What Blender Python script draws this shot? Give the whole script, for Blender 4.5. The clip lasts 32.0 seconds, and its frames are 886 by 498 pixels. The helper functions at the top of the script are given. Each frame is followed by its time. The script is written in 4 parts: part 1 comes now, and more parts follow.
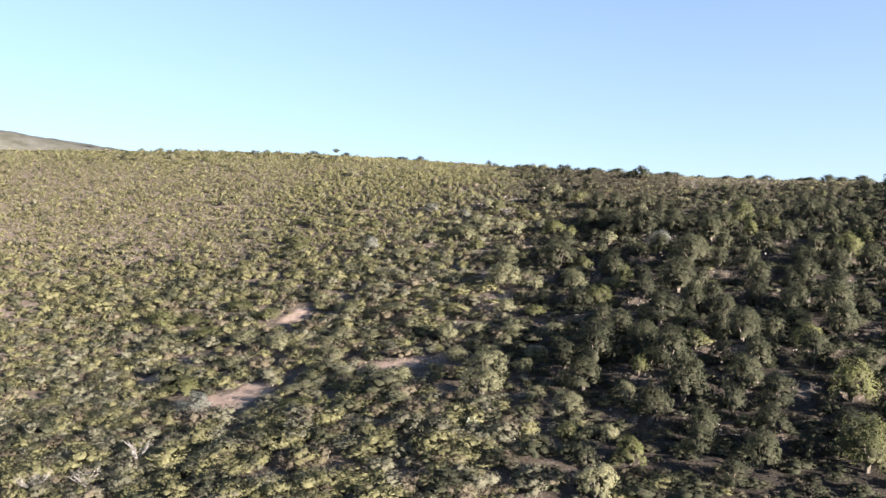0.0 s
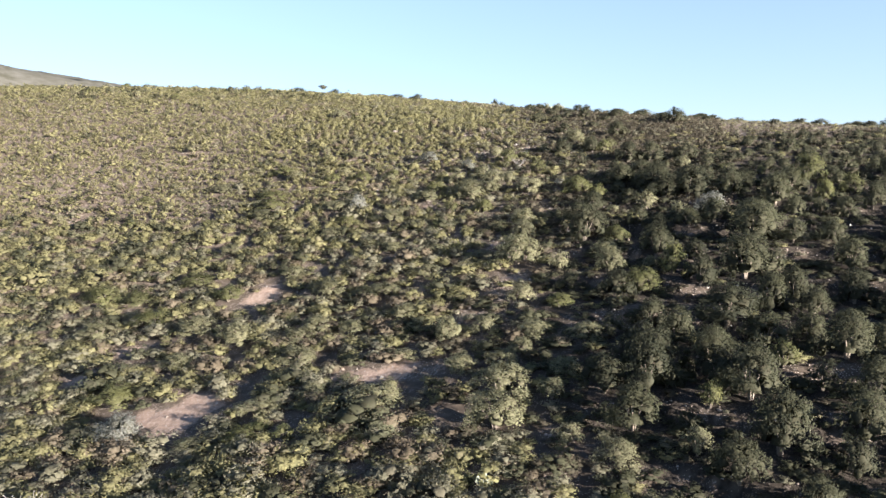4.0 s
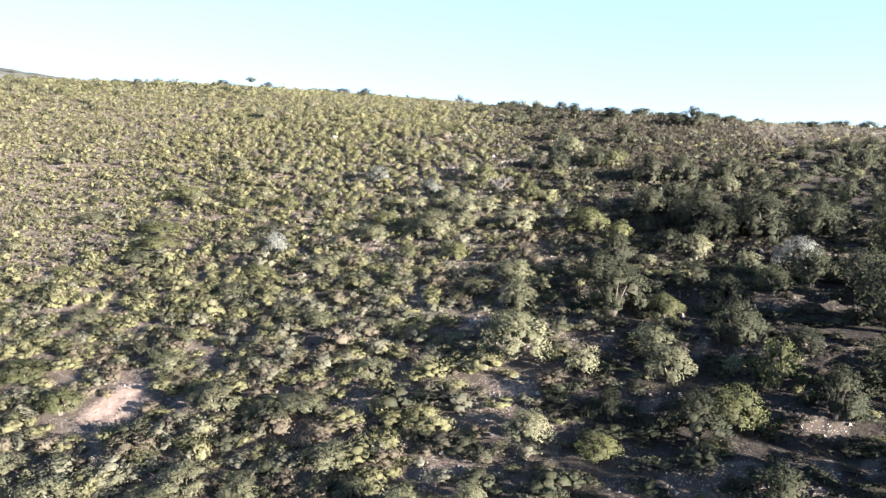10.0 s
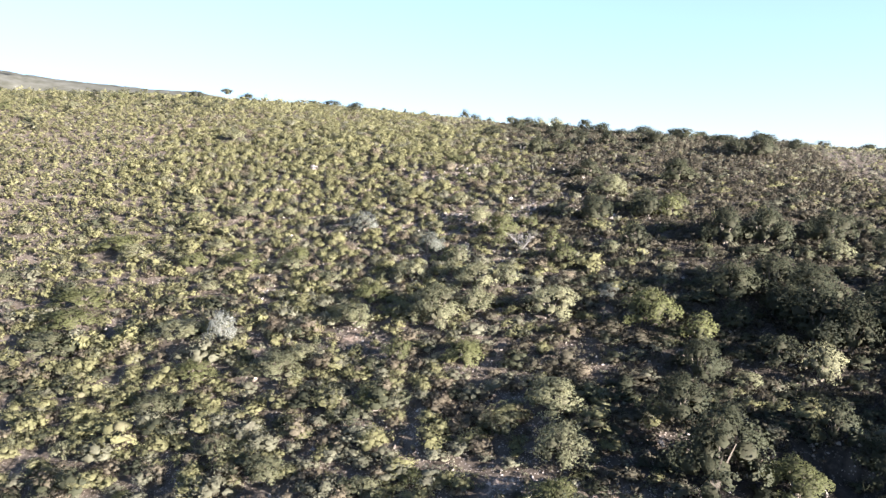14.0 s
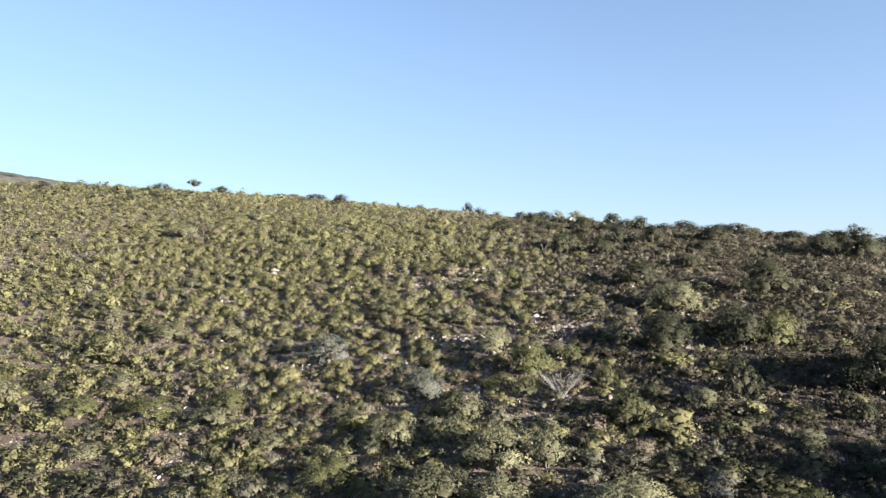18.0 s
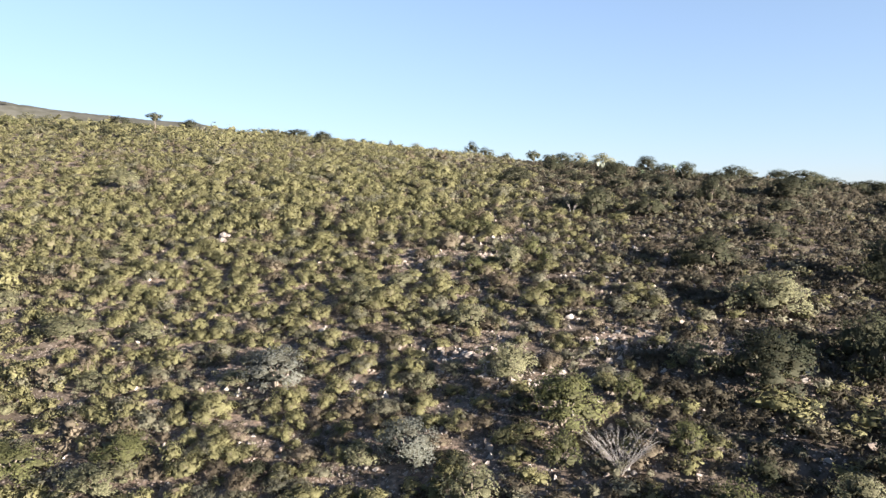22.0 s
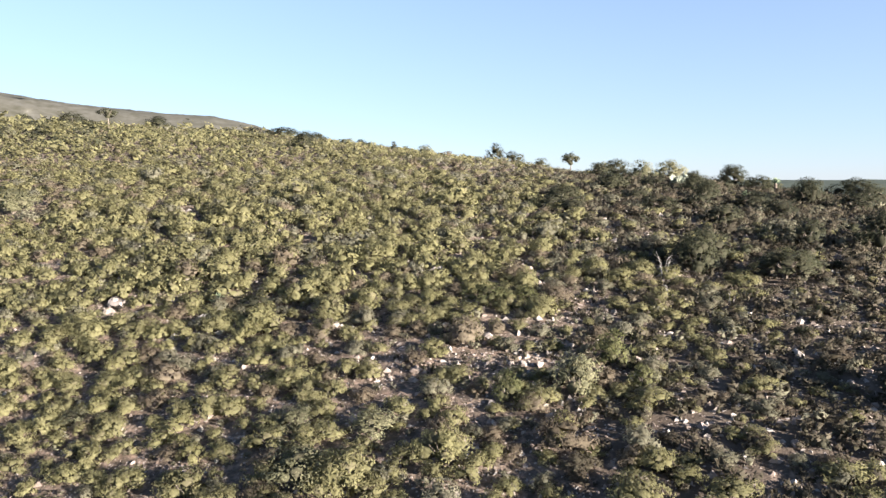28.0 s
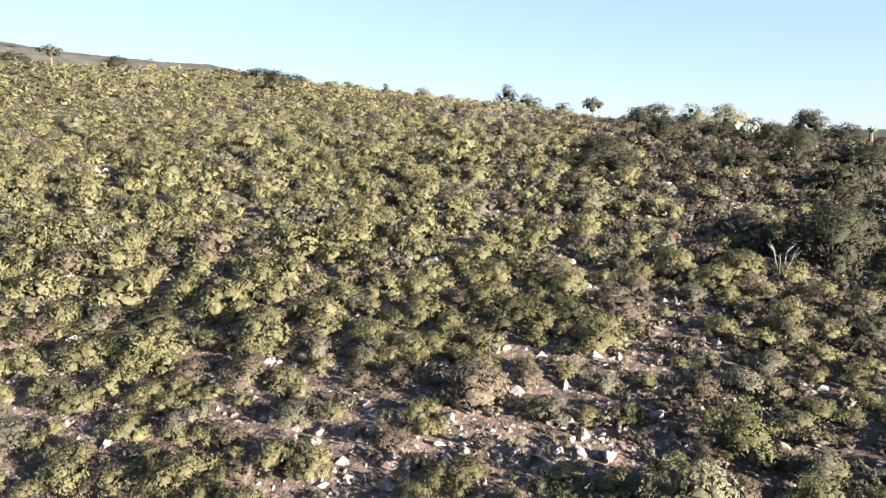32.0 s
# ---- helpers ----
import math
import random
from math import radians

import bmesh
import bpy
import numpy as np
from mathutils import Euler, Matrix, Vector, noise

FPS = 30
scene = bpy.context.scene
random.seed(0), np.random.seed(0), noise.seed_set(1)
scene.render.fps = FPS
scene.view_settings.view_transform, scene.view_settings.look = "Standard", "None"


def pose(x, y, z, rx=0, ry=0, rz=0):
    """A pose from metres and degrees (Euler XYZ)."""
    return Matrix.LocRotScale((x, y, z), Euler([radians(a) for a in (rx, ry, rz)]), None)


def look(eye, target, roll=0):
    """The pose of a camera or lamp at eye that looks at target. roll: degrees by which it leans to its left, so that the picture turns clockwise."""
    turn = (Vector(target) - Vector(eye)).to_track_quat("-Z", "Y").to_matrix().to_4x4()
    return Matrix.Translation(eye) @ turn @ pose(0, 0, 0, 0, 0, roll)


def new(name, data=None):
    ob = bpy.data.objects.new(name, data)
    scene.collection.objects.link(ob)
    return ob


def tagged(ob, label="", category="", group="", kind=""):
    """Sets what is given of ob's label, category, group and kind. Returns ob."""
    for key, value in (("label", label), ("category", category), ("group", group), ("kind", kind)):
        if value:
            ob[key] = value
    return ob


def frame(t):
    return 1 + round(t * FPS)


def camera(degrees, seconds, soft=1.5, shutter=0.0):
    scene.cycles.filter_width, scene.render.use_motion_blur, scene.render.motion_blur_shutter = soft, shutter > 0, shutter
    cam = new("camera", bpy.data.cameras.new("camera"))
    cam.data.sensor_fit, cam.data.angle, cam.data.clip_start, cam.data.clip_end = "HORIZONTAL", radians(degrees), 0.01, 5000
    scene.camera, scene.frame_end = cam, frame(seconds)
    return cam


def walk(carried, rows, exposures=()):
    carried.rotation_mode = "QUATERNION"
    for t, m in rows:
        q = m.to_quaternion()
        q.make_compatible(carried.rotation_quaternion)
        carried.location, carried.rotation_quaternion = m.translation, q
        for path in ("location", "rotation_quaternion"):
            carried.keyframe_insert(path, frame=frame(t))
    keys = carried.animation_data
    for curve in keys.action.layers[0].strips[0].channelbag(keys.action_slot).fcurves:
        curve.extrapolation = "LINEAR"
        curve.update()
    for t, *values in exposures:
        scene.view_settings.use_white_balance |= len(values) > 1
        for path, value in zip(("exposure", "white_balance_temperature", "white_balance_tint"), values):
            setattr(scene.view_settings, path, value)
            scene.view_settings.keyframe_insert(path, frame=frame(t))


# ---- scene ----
cam = camera(65.2, 32.0, soft=1.42)
METRES, EYE, TILT, LEAN, TURN = 240.0, 40.0, -2.0, 0.0, 0.0
ROWS = [
    (0.0, 0.0, 0.0, 0.0, 0.0, 0.0, -0.0),
    (0.5, 0.0001, 0.0181, 0.0029, 0.01, -0.04, 0.03),
    (1.0, -0.0, 0.0362, 0.0041, -0.01, 0.01, 0.01),
    (1.5, 0.0, 0.0541, 0.0077, -0.02, -0.03, 0.0),
    (2.0, 0.0002, 0.0722, 0.0111, -0.01, 0.03, 0.01),
    (2.5, 0.0003, 0.0901, 0.0161, -0.0, 0.03, 0.01),
    (3.0, 0.0004, 0.1081, 0.0206, -0.01, 0.07, 0.03),
    (3.5, 0.0004, 0.1259, 0.0244, -0.01, -0.44, 0.0),
    (4.0, 0.0001, 0.1431, 0.0254, -0.01, -5.26, -0.14),
    (4.5, 0.0012, 0.1619, 0.0329, 0.1, -11.51, -0.04),
    (6.5, 0.0022, 0.2337, 0.0489, 0.18, -13.5, -0.02),
    (7.0, 0.0021, 0.2512, 0.0512, 0.18, -13.51, -0.0),
    (7.5, 0.0021, 0.2688, 0.0516, 0.15, -9.44, 0.01),
    (8.0, 0.0031, 0.2881, 0.0565, 0.21, -7.8, 0.22),
    (8.5, 0.005, 0.3056, 0.0519, 0.05, -5.56, 0.03),
    (9.0, 0.0023, 0.3227, 0.053, -3.61, -5.71, 0.17),
    (9.5, 0.0022, 0.3408, 0.053, -3.62, -5.71, 0.14),
    (10.0, 0.003, 0.3593, 0.0543, -3.57, -5.74, 0.16),
    (10.5, 0.0035, 0.3772, 0.0577, -3.56, -5.74, 0.17),
    (11.0, 0.0042, 0.3949, 0.0624, -3.54, -5.7, 0.15),
    (11.5, 0.0052, 0.4127, 0.0699, -3.51, -5.71, 0.14),
    (12.0, 0.0062, 0.4303, 0.0778, -3.48, -5.71, 0.15),
    (12.5, 0.0072, 0.4478, 0.0841, -3.47, -5.7, 0.18),
    (13.0, 0.0082, 0.4652, 0.0867, -3.46, -5.65, 0.2),
    (13.5, 0.0094, 0.4827, 0.0876, -3.44, -5.65, 0.18),
    (14.0, 0.0106, 0.5004, 0.0884, -3.42, -5.65, 0.15),
    (14.5, 0.0117, 0.5183, 0.0891, -3.42, -5.64, 0.12),
    (15.0, 0.0138, 0.5373, 0.0937, -3.36, 1.19, 0.35),
    (15.5, 0.0141, 0.5547, 0.0899, -3.44, 2.29, 0.14),
    (17.5, 0.0186, 0.6273, 0.0898, -3.46, 2.63, 0.1),
    (18.0, 0.0198, 0.6442, 0.0936, -3.46, 2.62, 0.11),
    (18.5, 0.0212, 0.6601, 0.1005, -3.42, 2.6, 0.11),
    (19.0, 0.0223, 0.6748, 0.1072, -3.42, 2.59, 0.12),
    (19.5, 0.0235, 0.6885, 0.1116, -3.4, 2.57, 0.14),
    (20.0, 0.0244, 0.7013, 0.1122, -3.38, -3.08, -0.01),
    (20.5, 0.0254, 0.7134, 0.1131, -3.36, -3.18, -0.01),
    (21.0, 0.0264, 0.7253, 0.1135, -3.35, -3.17, -0.03),
    (21.5, 0.0275, 0.7379, 0.1138, -3.32, -3.14, -0.03),
    (22.0, 0.0286, 0.7513, 0.114, -3.29, -3.11, -0.03),
    (22.5, 0.0294, 0.7652, 0.1144, -3.24, -3.09, -0.05),
    (23.0, 0.0308, 0.7797, 0.1146, -2.03, -3.05, -0.13),
    (23.5, 0.0319, 0.7941, 0.1149, -2.03, -3.06, -0.13),
    (24.0, 0.0329, 0.8085, 0.1152, -2.01, -3.06, -0.13),
    (24.5, 0.0339, 0.8231, 0.1158, -1.99, -2.92, -0.11),
    (26.5, 0.0373, 0.8756, 0.1212, -1.81, -2.35, 0.02),
    (27.0, 0.0379, 0.8808, 0.1287, -1.81, -2.42, 0.03),
    (27.5, 0.0383, 0.8845, 0.1339, -1.79, -2.52, 0.05),
    (28.0, 0.0385, 0.8891, 0.1351, -1.76, -3.75, 0.04),
    (28.5, 0.0388, 0.8959, 0.1358, -1.73, -3.8, 0.04),
    (29.0, 0.0391, 0.9044, 0.1363, -1.72, -4.07, 0.05),
    (29.5, 0.0395, 0.9144, 0.1363, -1.68, -4.47, 0.03),
    (30.0, 0.04, 0.9263, 0.1369, -1.63, -6.22, 0.05),
    (30.5, 0.0404, 0.9392, 0.1365, -1.61, -6.81, 0.03),
    (31.0, 0.041, 0.9526, 0.1376, -1.57, -7.83, 0.1),
    (31.5, 0.0415, 0.9628, 0.1376, -1.59, -7.72, 0.1),
    (32.0, 0.0419, 0.9695, 0.1374, -1.59, -7.79, 0.09),
]
walk(cam, [(t, pose(0, 0, EYE, TILT, LEAN, TURN) @ pose(METRES * x, METRES * y, METRES * z, 90 + pitch, roll, yaw)) for t, x, y, z, yaw, pitch, roll in ROWS],
     exposures=[(0, 2.74, 6350, 16), (4, 2.77, 6300, 16), (7, 3.51, 5800, 16), (8, 3.52, 5750, 15.5), (9, 3.26, 5980, 15.5), (14.5, 3.06, 6020, 15), (17.5, 2.63, 6250, 12.5), (19.5, 2.39, 6250, 12), (21, 2.51, 6350, 14), (24, 2.61, 6450, 15), (28, 2.62, 6420, 16), (32, 2.73, 6400, 17)])

# ---- exposure, sky and sun ----
SUN_AZ, SUN_EL = 130.0, 12.7      # degrees clockwise from the flight direction (+y), and above the horizon
world = bpy.data.worlds.new("sky")
scene.world = world
world.use_nodes = True
wn = world.node_tree
bg = wn.nodes["Background"]
sky = wn.nodes.new("ShaderNodeTexSky")
sky.sky_type = "NISHITA"
sky.sun_disc = False
sky.sun_elevation, sky.sun_rotation = radians(SUN_EL), radians(SUN_AZ)
sky.altitude, sky.air_density, sky.dust_density, sky.ozone_density = 900.0, 0.8, 0.1, 1.5
haze = wn.nodes.new("ShaderNodeMix")          # thin even haze in front of the clear sky
haze.data_type = "RGBA"
ins = [s for s in haze.inputs if s.enabled]
ins[2].default_value = (1.50, 2.02, 2.73, 1)
up = wn.nodes.new("ShaderNodeSeparateXYZ")     # thick towards the horizon, thin overhead
wn.links.new(wn.nodes.new("ShaderNodeTexCoord").outputs["Generated"], up.inputs[0])
thin = wn.nodes.new("ShaderNodeMapRange")
for key, value in (("From Min", 0.0), ("From Max", 0.6), ("To Min", 0.75), ("To Max", 0.0)):
    thin.inputs[key].default_value = value
wn.links.new(up.outputs["Z"], thin.inputs["Value"])
wn.links.new(thin.outputs[0], ins[0])
wn.links.new(sky.outputs["Color"], ins[1])
wn.links.new([s for s in haze.outputs if s.enabled][0], bg.inputs["Color"])
bg.inputs["Strength"].default_value = 0.05
sun_data = bpy.data.lights.new("sun", "SUN")
sun_data.energy, sun_data.angle, sun_data.color = 5.0, radians(0.55), (1.0, 0.94, 0.84)
sun = new("sun", sun_data)
a, e = radians(SUN_AZ), radians(SUN_EL)
sun.matrix_world = look((150, 0, 200), (150 - math.sin(a) * math.cos(e), -math.cos(a) * math.cos(e), 200 - math.sin(e)))


# ---- materials ----
def shader(name):
    m = bpy.data.materials.new(name)
    m.use_nodes = True
    nt = m.node_tree
    return m, nt, nt.nodes["Principled BSDF"], nt.nodes["Material Output"]


def node(nt, kind, **values):
    n = nt.nodes.new(kind)
    for key, value in values.items():
        n.inputs[key].default_value = value
    return n


def ramp(nt, source, stops):
    n = nt.nodes.new("ShaderNodeValToRGB")
    el = n.color_ramp.elements
    while len(el) < len(stops):
        el.new(0.5)
    for spot, (at, col) in zip(el, stops):
        spot.position, spot.color = at, (*col, 1)
    nt.links.new(source, n.inputs["Fac"])
    return n.outputs["Color"]


def blend(nt, fac, one, two, how="MIX"):
    n = nt.nodes.new("ShaderNodeMix")
    n.data_type, n.blend_type = "RGBA", how
    ins = [s for s in n.inputs if s.enabled]
    for sock, value in zip(ins, (fac, one, two)):
        if isinstance(value, (int, float)):
            sock.default_value = value
        elif isinstance(value, tuple):
            sock.default_value = (*value, 1)
        else:
            nt.links.new(value, sock)
    return [s for s in n.outputs if s.enabled][0]


def sums(nt, how, one, two, clamp=False):
    n = nt.nodes.new("ShaderNodeMath")
    n.operation, n.use_clamp = how, clamp
    for sock, value in zip(n.inputs, (one, two)):
        if isinstance(value, (int, float)):
            sock.default_value = value
        else:
            nt.links.new(value, sock)
    return n.outputs[0]


def noise_at(nt, scale, detail=3.0, rough=0.6, where=None):
    n = node(nt, "ShaderNodeTexNoise", Scale=scale, Detail=detail, Roughness=rough)
    if where is None:
        where = nt.nodes.new("ShaderNodeNewGeometry").outputs["Position"]
    nt.links.new(where, n.inputs["Vector"])
    return n.outputs["Fac"]


def foliage(name, dark, mid, light, dry, thin=0.5):
    """Leaves: every spray and every bush has its own tone, some twigs are dry, sprays brown towards their foot, and
    clump hearts are coloured darker as shade.
    """
    m, nt, bsdf, out = shader(name)
    geo = nt.nodes.new("ShaderNodeNewGeometry")
    info = nt.nodes.new("ShaderNodeObjectInfo")
    att = nt.nodes.new("ShaderNodeAttribute")
    att.attribute_name = "tone"
    bush = sums(nt, "FRACT", sums(nt, "ADD", info.outputs["Random"], att.outputs["Fac"]), 0.0)
    leaf = geo.outputs["Random Per Island"]
    mixed = sums(nt, "ADD", sums(nt, "MULTIPLY", bush, 0.82), sums(nt, "MULTIPLY", leaf, 0.18))
    col = ramp(nt, mixed, [(0.10, dark), (0.5, mid), (0.90, light)])
    pos = geo.outputs["Position"]
    large = noise_at(nt, 0.09, 2.0, 0.6, pos)
    sear = sums(nt, "ADD", sums(nt, "MULTIPLY", large, 0.16), sums(nt, "MULTIPLY", sums(nt, "GREATER_THAN", sums(nt, "FRACT", sums(nt, "MULTIPLY", leaf, 7.31), 0.0), 0.92), 0.4))
    col = blend(nt, sear, col, dry)
    fine = noise_at(nt, 6.0, 4.0, 0.75, pos)
    col = blend(nt, 1.0, col, ramp(nt, fine, [(0.32, (0.84, 0.84, 0.86)), (0.5, (0.97, 0.97, 0.97)), (0.7, (1.10, 1.10, 1.06))]), "MULTIPLY")
    twig_shade = nt.nodes.new("ShaderNodeAttribute")           # twig brown, which also paints shade into the inside of the clumps
    twig_shade.attribute_name = "twig_shade"
    col = blend(nt, twig_shade.outputs["Fac"], col, (0.064, 0.060, 0.036))
    nt.links.new(col, bsdf.inputs["Base Color"])
    bump = node(nt, "ShaderNodeBump", Strength=0.45, Distance=0.06)
    nt.links.new(noise_at(nt, 11.0, 4.0, 0.75, pos), bump.inputs["Height"])
    nt.links.new(bump.outputs[0], bsdf.inputs["Normal"])
    bsdf.inputs["Roughness"].default_value = 0.7
    bsdf.inputs["Specular IOR Level"].default_value = 0.12
    trans = nt.nodes.new("ShaderNodeBsdfTranslucent")
    nt.links.new(col, trans.inputs["Color"])
    mix = nt.nodes.new("ShaderNodeMixShader")
    mix.inputs[0].default_value = thin
    nt.links.new(bsdf.outputs[0], mix.inputs[1])
    nt.links.new(trans.outputs[0], mix.inputs[2])
    nt.links.new(mix.outputs[0], out.inputs["Surface"])
    return m


OLIVE = foliage("olive_leaves", (0.229, 0.216, 0.102), (0.267, 0.251, 0.116), (0.285, 0.269, 0.121), (0.284, 0.237, 0.170))
GREYLEAF = foliage("grey_green_leaves", (0.174, 0.167, 0.112), (0.239, 0.226, 0.151), (0.288, 0.273, 0.187), (0.261, 0.224, 0.167))
BUSHLEAF = foliage("bush_leaves", (0.169, 0.168, 0.094), (0.252, 0.248, 0.138), (0.333, 0.319, 0.181), (0.311, 0.271, 0.191))
BROWNLEAF = foliage("dry_brown_leaves", (0.152, 0.118, 0.081), (0.211, 0.167, 0.116), (0.259, 0.211, 0.149), (0.264, 0.212, 0.157))
TWIGLEAF = foliage("dark_twigs", (0.067, 0.056, 0.040), (0.106, 0.091, 0.064), (0.146, 0.125, 0.088), (0.162, 0.128, 0.096))
DARKLEAF = foliage("dark_green_leaves", (0.039, 0.045, 0.028), (0.064, 0.069, 0.040), (0.088, 0.093, 0.052), (0.081, 0.072, 0.054))
LIMELEAF = foliage("yellow_green_leaves", (0.105, 0.112, 0.046), (0.157, 0.164, 0.063), (0.206, 0.209, 0.084), (0.179, 0.164, 0.100))
SILVERLEAF = foliage("silver_leaves", (0.180, 0.188, 0.154), (0.254, 0.260, 0.219), (0.314, 0.318, 0.273), (0.226, 0.205, 0.171))


def bark(name, one, two):
    m, nt, bsdf, out = shader(name)
    col = ramp(nt, noise_at(nt, 9.0, 4.0), [(0.3, one), (0.7, two)])
    nt.links.new(col, bsdf.inputs["Base Color"])
    bsdf.inputs["Roughness"].default_value = 0.85
    return m


BARK = bark("bark", (0.085, 0.065, 0.048), (0.20, 0.165, 0.125))
DEADWOOD = bark("bleached_wood", (0.12, 0.105, 0.092), (0.27, 0.245, 0.22))


def stone(name, one, two, three):
    m, nt, bsdf, out = shader(name)
    info = nt.nodes.new("ShaderNodeObjectInfo")
    geo = nt.nodes.new("ShaderNodeNewGeometry")
    pick = sums(nt, "FRACT", sums(nt, "ADD", info.outputs["Random"], geo.outputs["Random Per Island"]), 0.0)
    col = ramp(nt, pick, [(0.1, one), (0.55, two), (0.9, three)])
    col = blend(nt, sums(nt, "MULTIPLY", noise_at(nt, 5.0, 5.0), 0.6), col, (0.17, 0.13, 0.10))
    nt.links.new(col, bsdf.inputs["Base Color"])
    bsdf.inputs["Roughness"].default_value = 0.8
    bump = node(nt, "ShaderNodeBump", Strength=0.5, Distance=0.05)
    nt.links.new(noise_at(nt, 14.0, 5.0), bump.inputs["Height"])
    nt.links.new(bump.outputs[0], bsdf.inputs["Normal"])
    return m


STONE = stone("sandstone", (0.175, 0.135, 0.108), (0.235, 0.20, 0.17), (0.33, 0.30, 0.262))


def soil():
    m, nt, bsdf, out = shader("stony_soil")
    pos = nt.nodes.new("ShaderNodeNewGeometry").outputs["Position"]
    att = nt.nodes.new("ShaderNodeAttribute")
    att.attribute_name = "bare"
    col = ramp(nt, noise_at(nt, 0.55, 6.0, 0.65, pos), [(0.28, (0.058, 0.044, 0.034)), (0.50, (0.104, 0.080, 0.062)), (0.72, (0.180, 0.144, 0.114))])
    litter = noise_at(nt, 3.2, 4.0, 0.7, pos)
    col = blend(nt, sums(nt, "MULTIPLY", litter, 0.7), col, (0.055, 0.045, 0.032))
    sand = ramp(nt, noise_at(nt, 1.3, 5.0, 0.7, pos), [(0.3, (0.18, 0.124, 0.092)), (0.55, (0.26, 0.190, 0.144)), (0.75, (0.34, 0.27, 0.214))])
    grit = noise_at(nt, 2.0, 3.0, 0.7, pos)
    edge = sums(nt, "MULTIPLY", sums(nt, "SUBTRACT", sums(nt, "ADD", sums(nt, "MULTIPLY", att.outputs["Fac"], 1.15), sums(nt, "MULTIPLY", grit, 1.3)), 1.15), 3.0, True)
    col = blend(nt, edge, col, sand)
    under = sums(nt, "MULTIPLY", att.outputs["Fac"], -1.6, True)      # shade put into the soil colour under the thicket and on the terraces
    shaded_soil = ramp(nt, noise_at(nt, 1.6, 5.0, 0.7, pos), [(0.3, (0.018, 0.015, 0.012)), (0.55, (0.038, 0.031, 0.024)), (0.75, (0.070, 0.057, 0.045))])
    col = blend(nt, under, col, shaded_soil)
    vor = node(nt, "ShaderNodeTexVoronoi", Scale=3.4, Randomness=1.0)
    nt.links.new(pos, vor.inputs["Vector"])
    chips = sums(nt, "MULTIPLY", sums(nt, "LESS_THAN", vor.outputs["Distance"], sums(nt, "MULTIPLY", noise_at(nt, 1.1, 3.0, 0.6, pos), 0.5)), sums(nt, "GREATER_THAN", noise_at(nt, 0.4, 3.0, 0.6, pos), 0.45))
    col = blend(nt, sums(nt, "MULTIPLY", chips, sums(nt, "SUBTRACT", 1.0, sums(nt, "MULTIPLY", under, 0.75))), col, (0.27, 0.225, 0.19))
    nt.links.new(col, bsdf.inputs["Base Color"])
    bsdf.inputs["Roughness"].default_value = 0.95
    bsdf.inputs["Specular IOR Level"].default_value = 0.1
    bump = node(nt, "ShaderNodeBump", Strength=0.8, Distance=0.15)
    nt.links.new(litter, bump.inputs["Height"])
    nt.links.new(bump.outputs[0], bsdf.inputs["Normal"])
    return m


SOIL = soil()


def far_hill(name, scrub, pale, cliff, scale):
    m, nt, bsdf, out = shader(name)
    geo = nt.nodes.new("ShaderNodeNewGeometry")
    col = ramp(nt, noise_at(nt, scale, 8.0, 0.7), [(0.35, scrub), (0.65, pale)])
    up = nt.nodes.new("ShaderNodeSeparateXYZ")
    nt.links.new(geo.outputs["Normal"], up.inputs[0])
    steep = sums(nt, "MULTIPLY", sums(nt, "SUBTRACT", 0.69, up.outputs["Z"]), 6.0, True)
    col = blend(nt, steep, col, cliff)
    nt.links.new(col, bsdf.inputs["Base Color"])
    bsdf.inputs["Roughness"].default_value = 0.95
    bsdf.inputs["Specular IOR Level"].default_value = 0.05
    return m


MOUNTAIN = far_hill("mountain_scrub_and_rock", (0.050, 0.048, 0.035), (0.090, 0.086, 0.072), (0.20, 0.187, 0.18), 0.02)
PLATEAU = far_hill("distant_scrub", (0.05, 0.062, 0.052), (0.075, 0.086, 0.066), (0.1, 0.1, 0.08), 0.01)
CACTUS = bark("cactus_skin", (0.15, 0.165, 0.115), (0.26, 0.27, 0.20))
ALOE = bark("aloe_leaf", (0.08, 0.11, 0.06), (0.16, 0.20, 0.11))
THATCH = bark("aloe_dead_leaves", (0.05, 0.04, 0.03), (0.12, 0.09, 0.065))

# ---- the lie of the land ----
LAND = [(0, 0, 38.38), (0, 1, 43.46), (0, 2, 0.87), (0, 3, -14.14), (0, 4, -2.16), (0, 5, 3.29), (1, 0, 21.89), (1, 1, -15.57), (1, 2, -21.58), (1, 3, 4.47), (1, 4, 3.48), (2, 0, -5.49), (2, 1, -5.43), (2, 2, 0.32), (2, 3, 0.15), (3, 0, -3.32), (3, 1, -2.30), (3, 2, -0.71), (4, 0, -1.25), (4, 1, -1.35), (5, 0, -0.17)]


def waves(x, y):
    """Small humps and hollows of the slope."""
    z = 0.0
    for k, (lx, ly, ph, amp) in enumerate(((9.3, 13.1, 0.3, 0.16), (5.7, -7.9, 1.9, 0.11), (17.0, 6.1, 4.0, 0.14), (-3.1, 4.3, 2.2, 0.06))):
        z = z + amp * np.sin(x / lx + y / ly + ph)
    return z


def step_phase(x, y):
    """Place between the old field terraces of the lower slope: 0 on a bank, 1 on the next one up."""
    return np.mod((y + 0.37 * x - 153.7 + 1.2 * np.sin(x / 6.0)) / 12.3, 1.0)


def terraced(x, y):
    """1 where the slope is cut into terraces."""
    return 1 / (1 + np.exp(-np.clip((x - 21) / 3.0, -50, 50))) / (1 + np.exp(np.clip((y - 190) / 5.0, -50, 50))) / (1 + np.exp(np.clip((92 - y) / 5.0, -50, 50)))


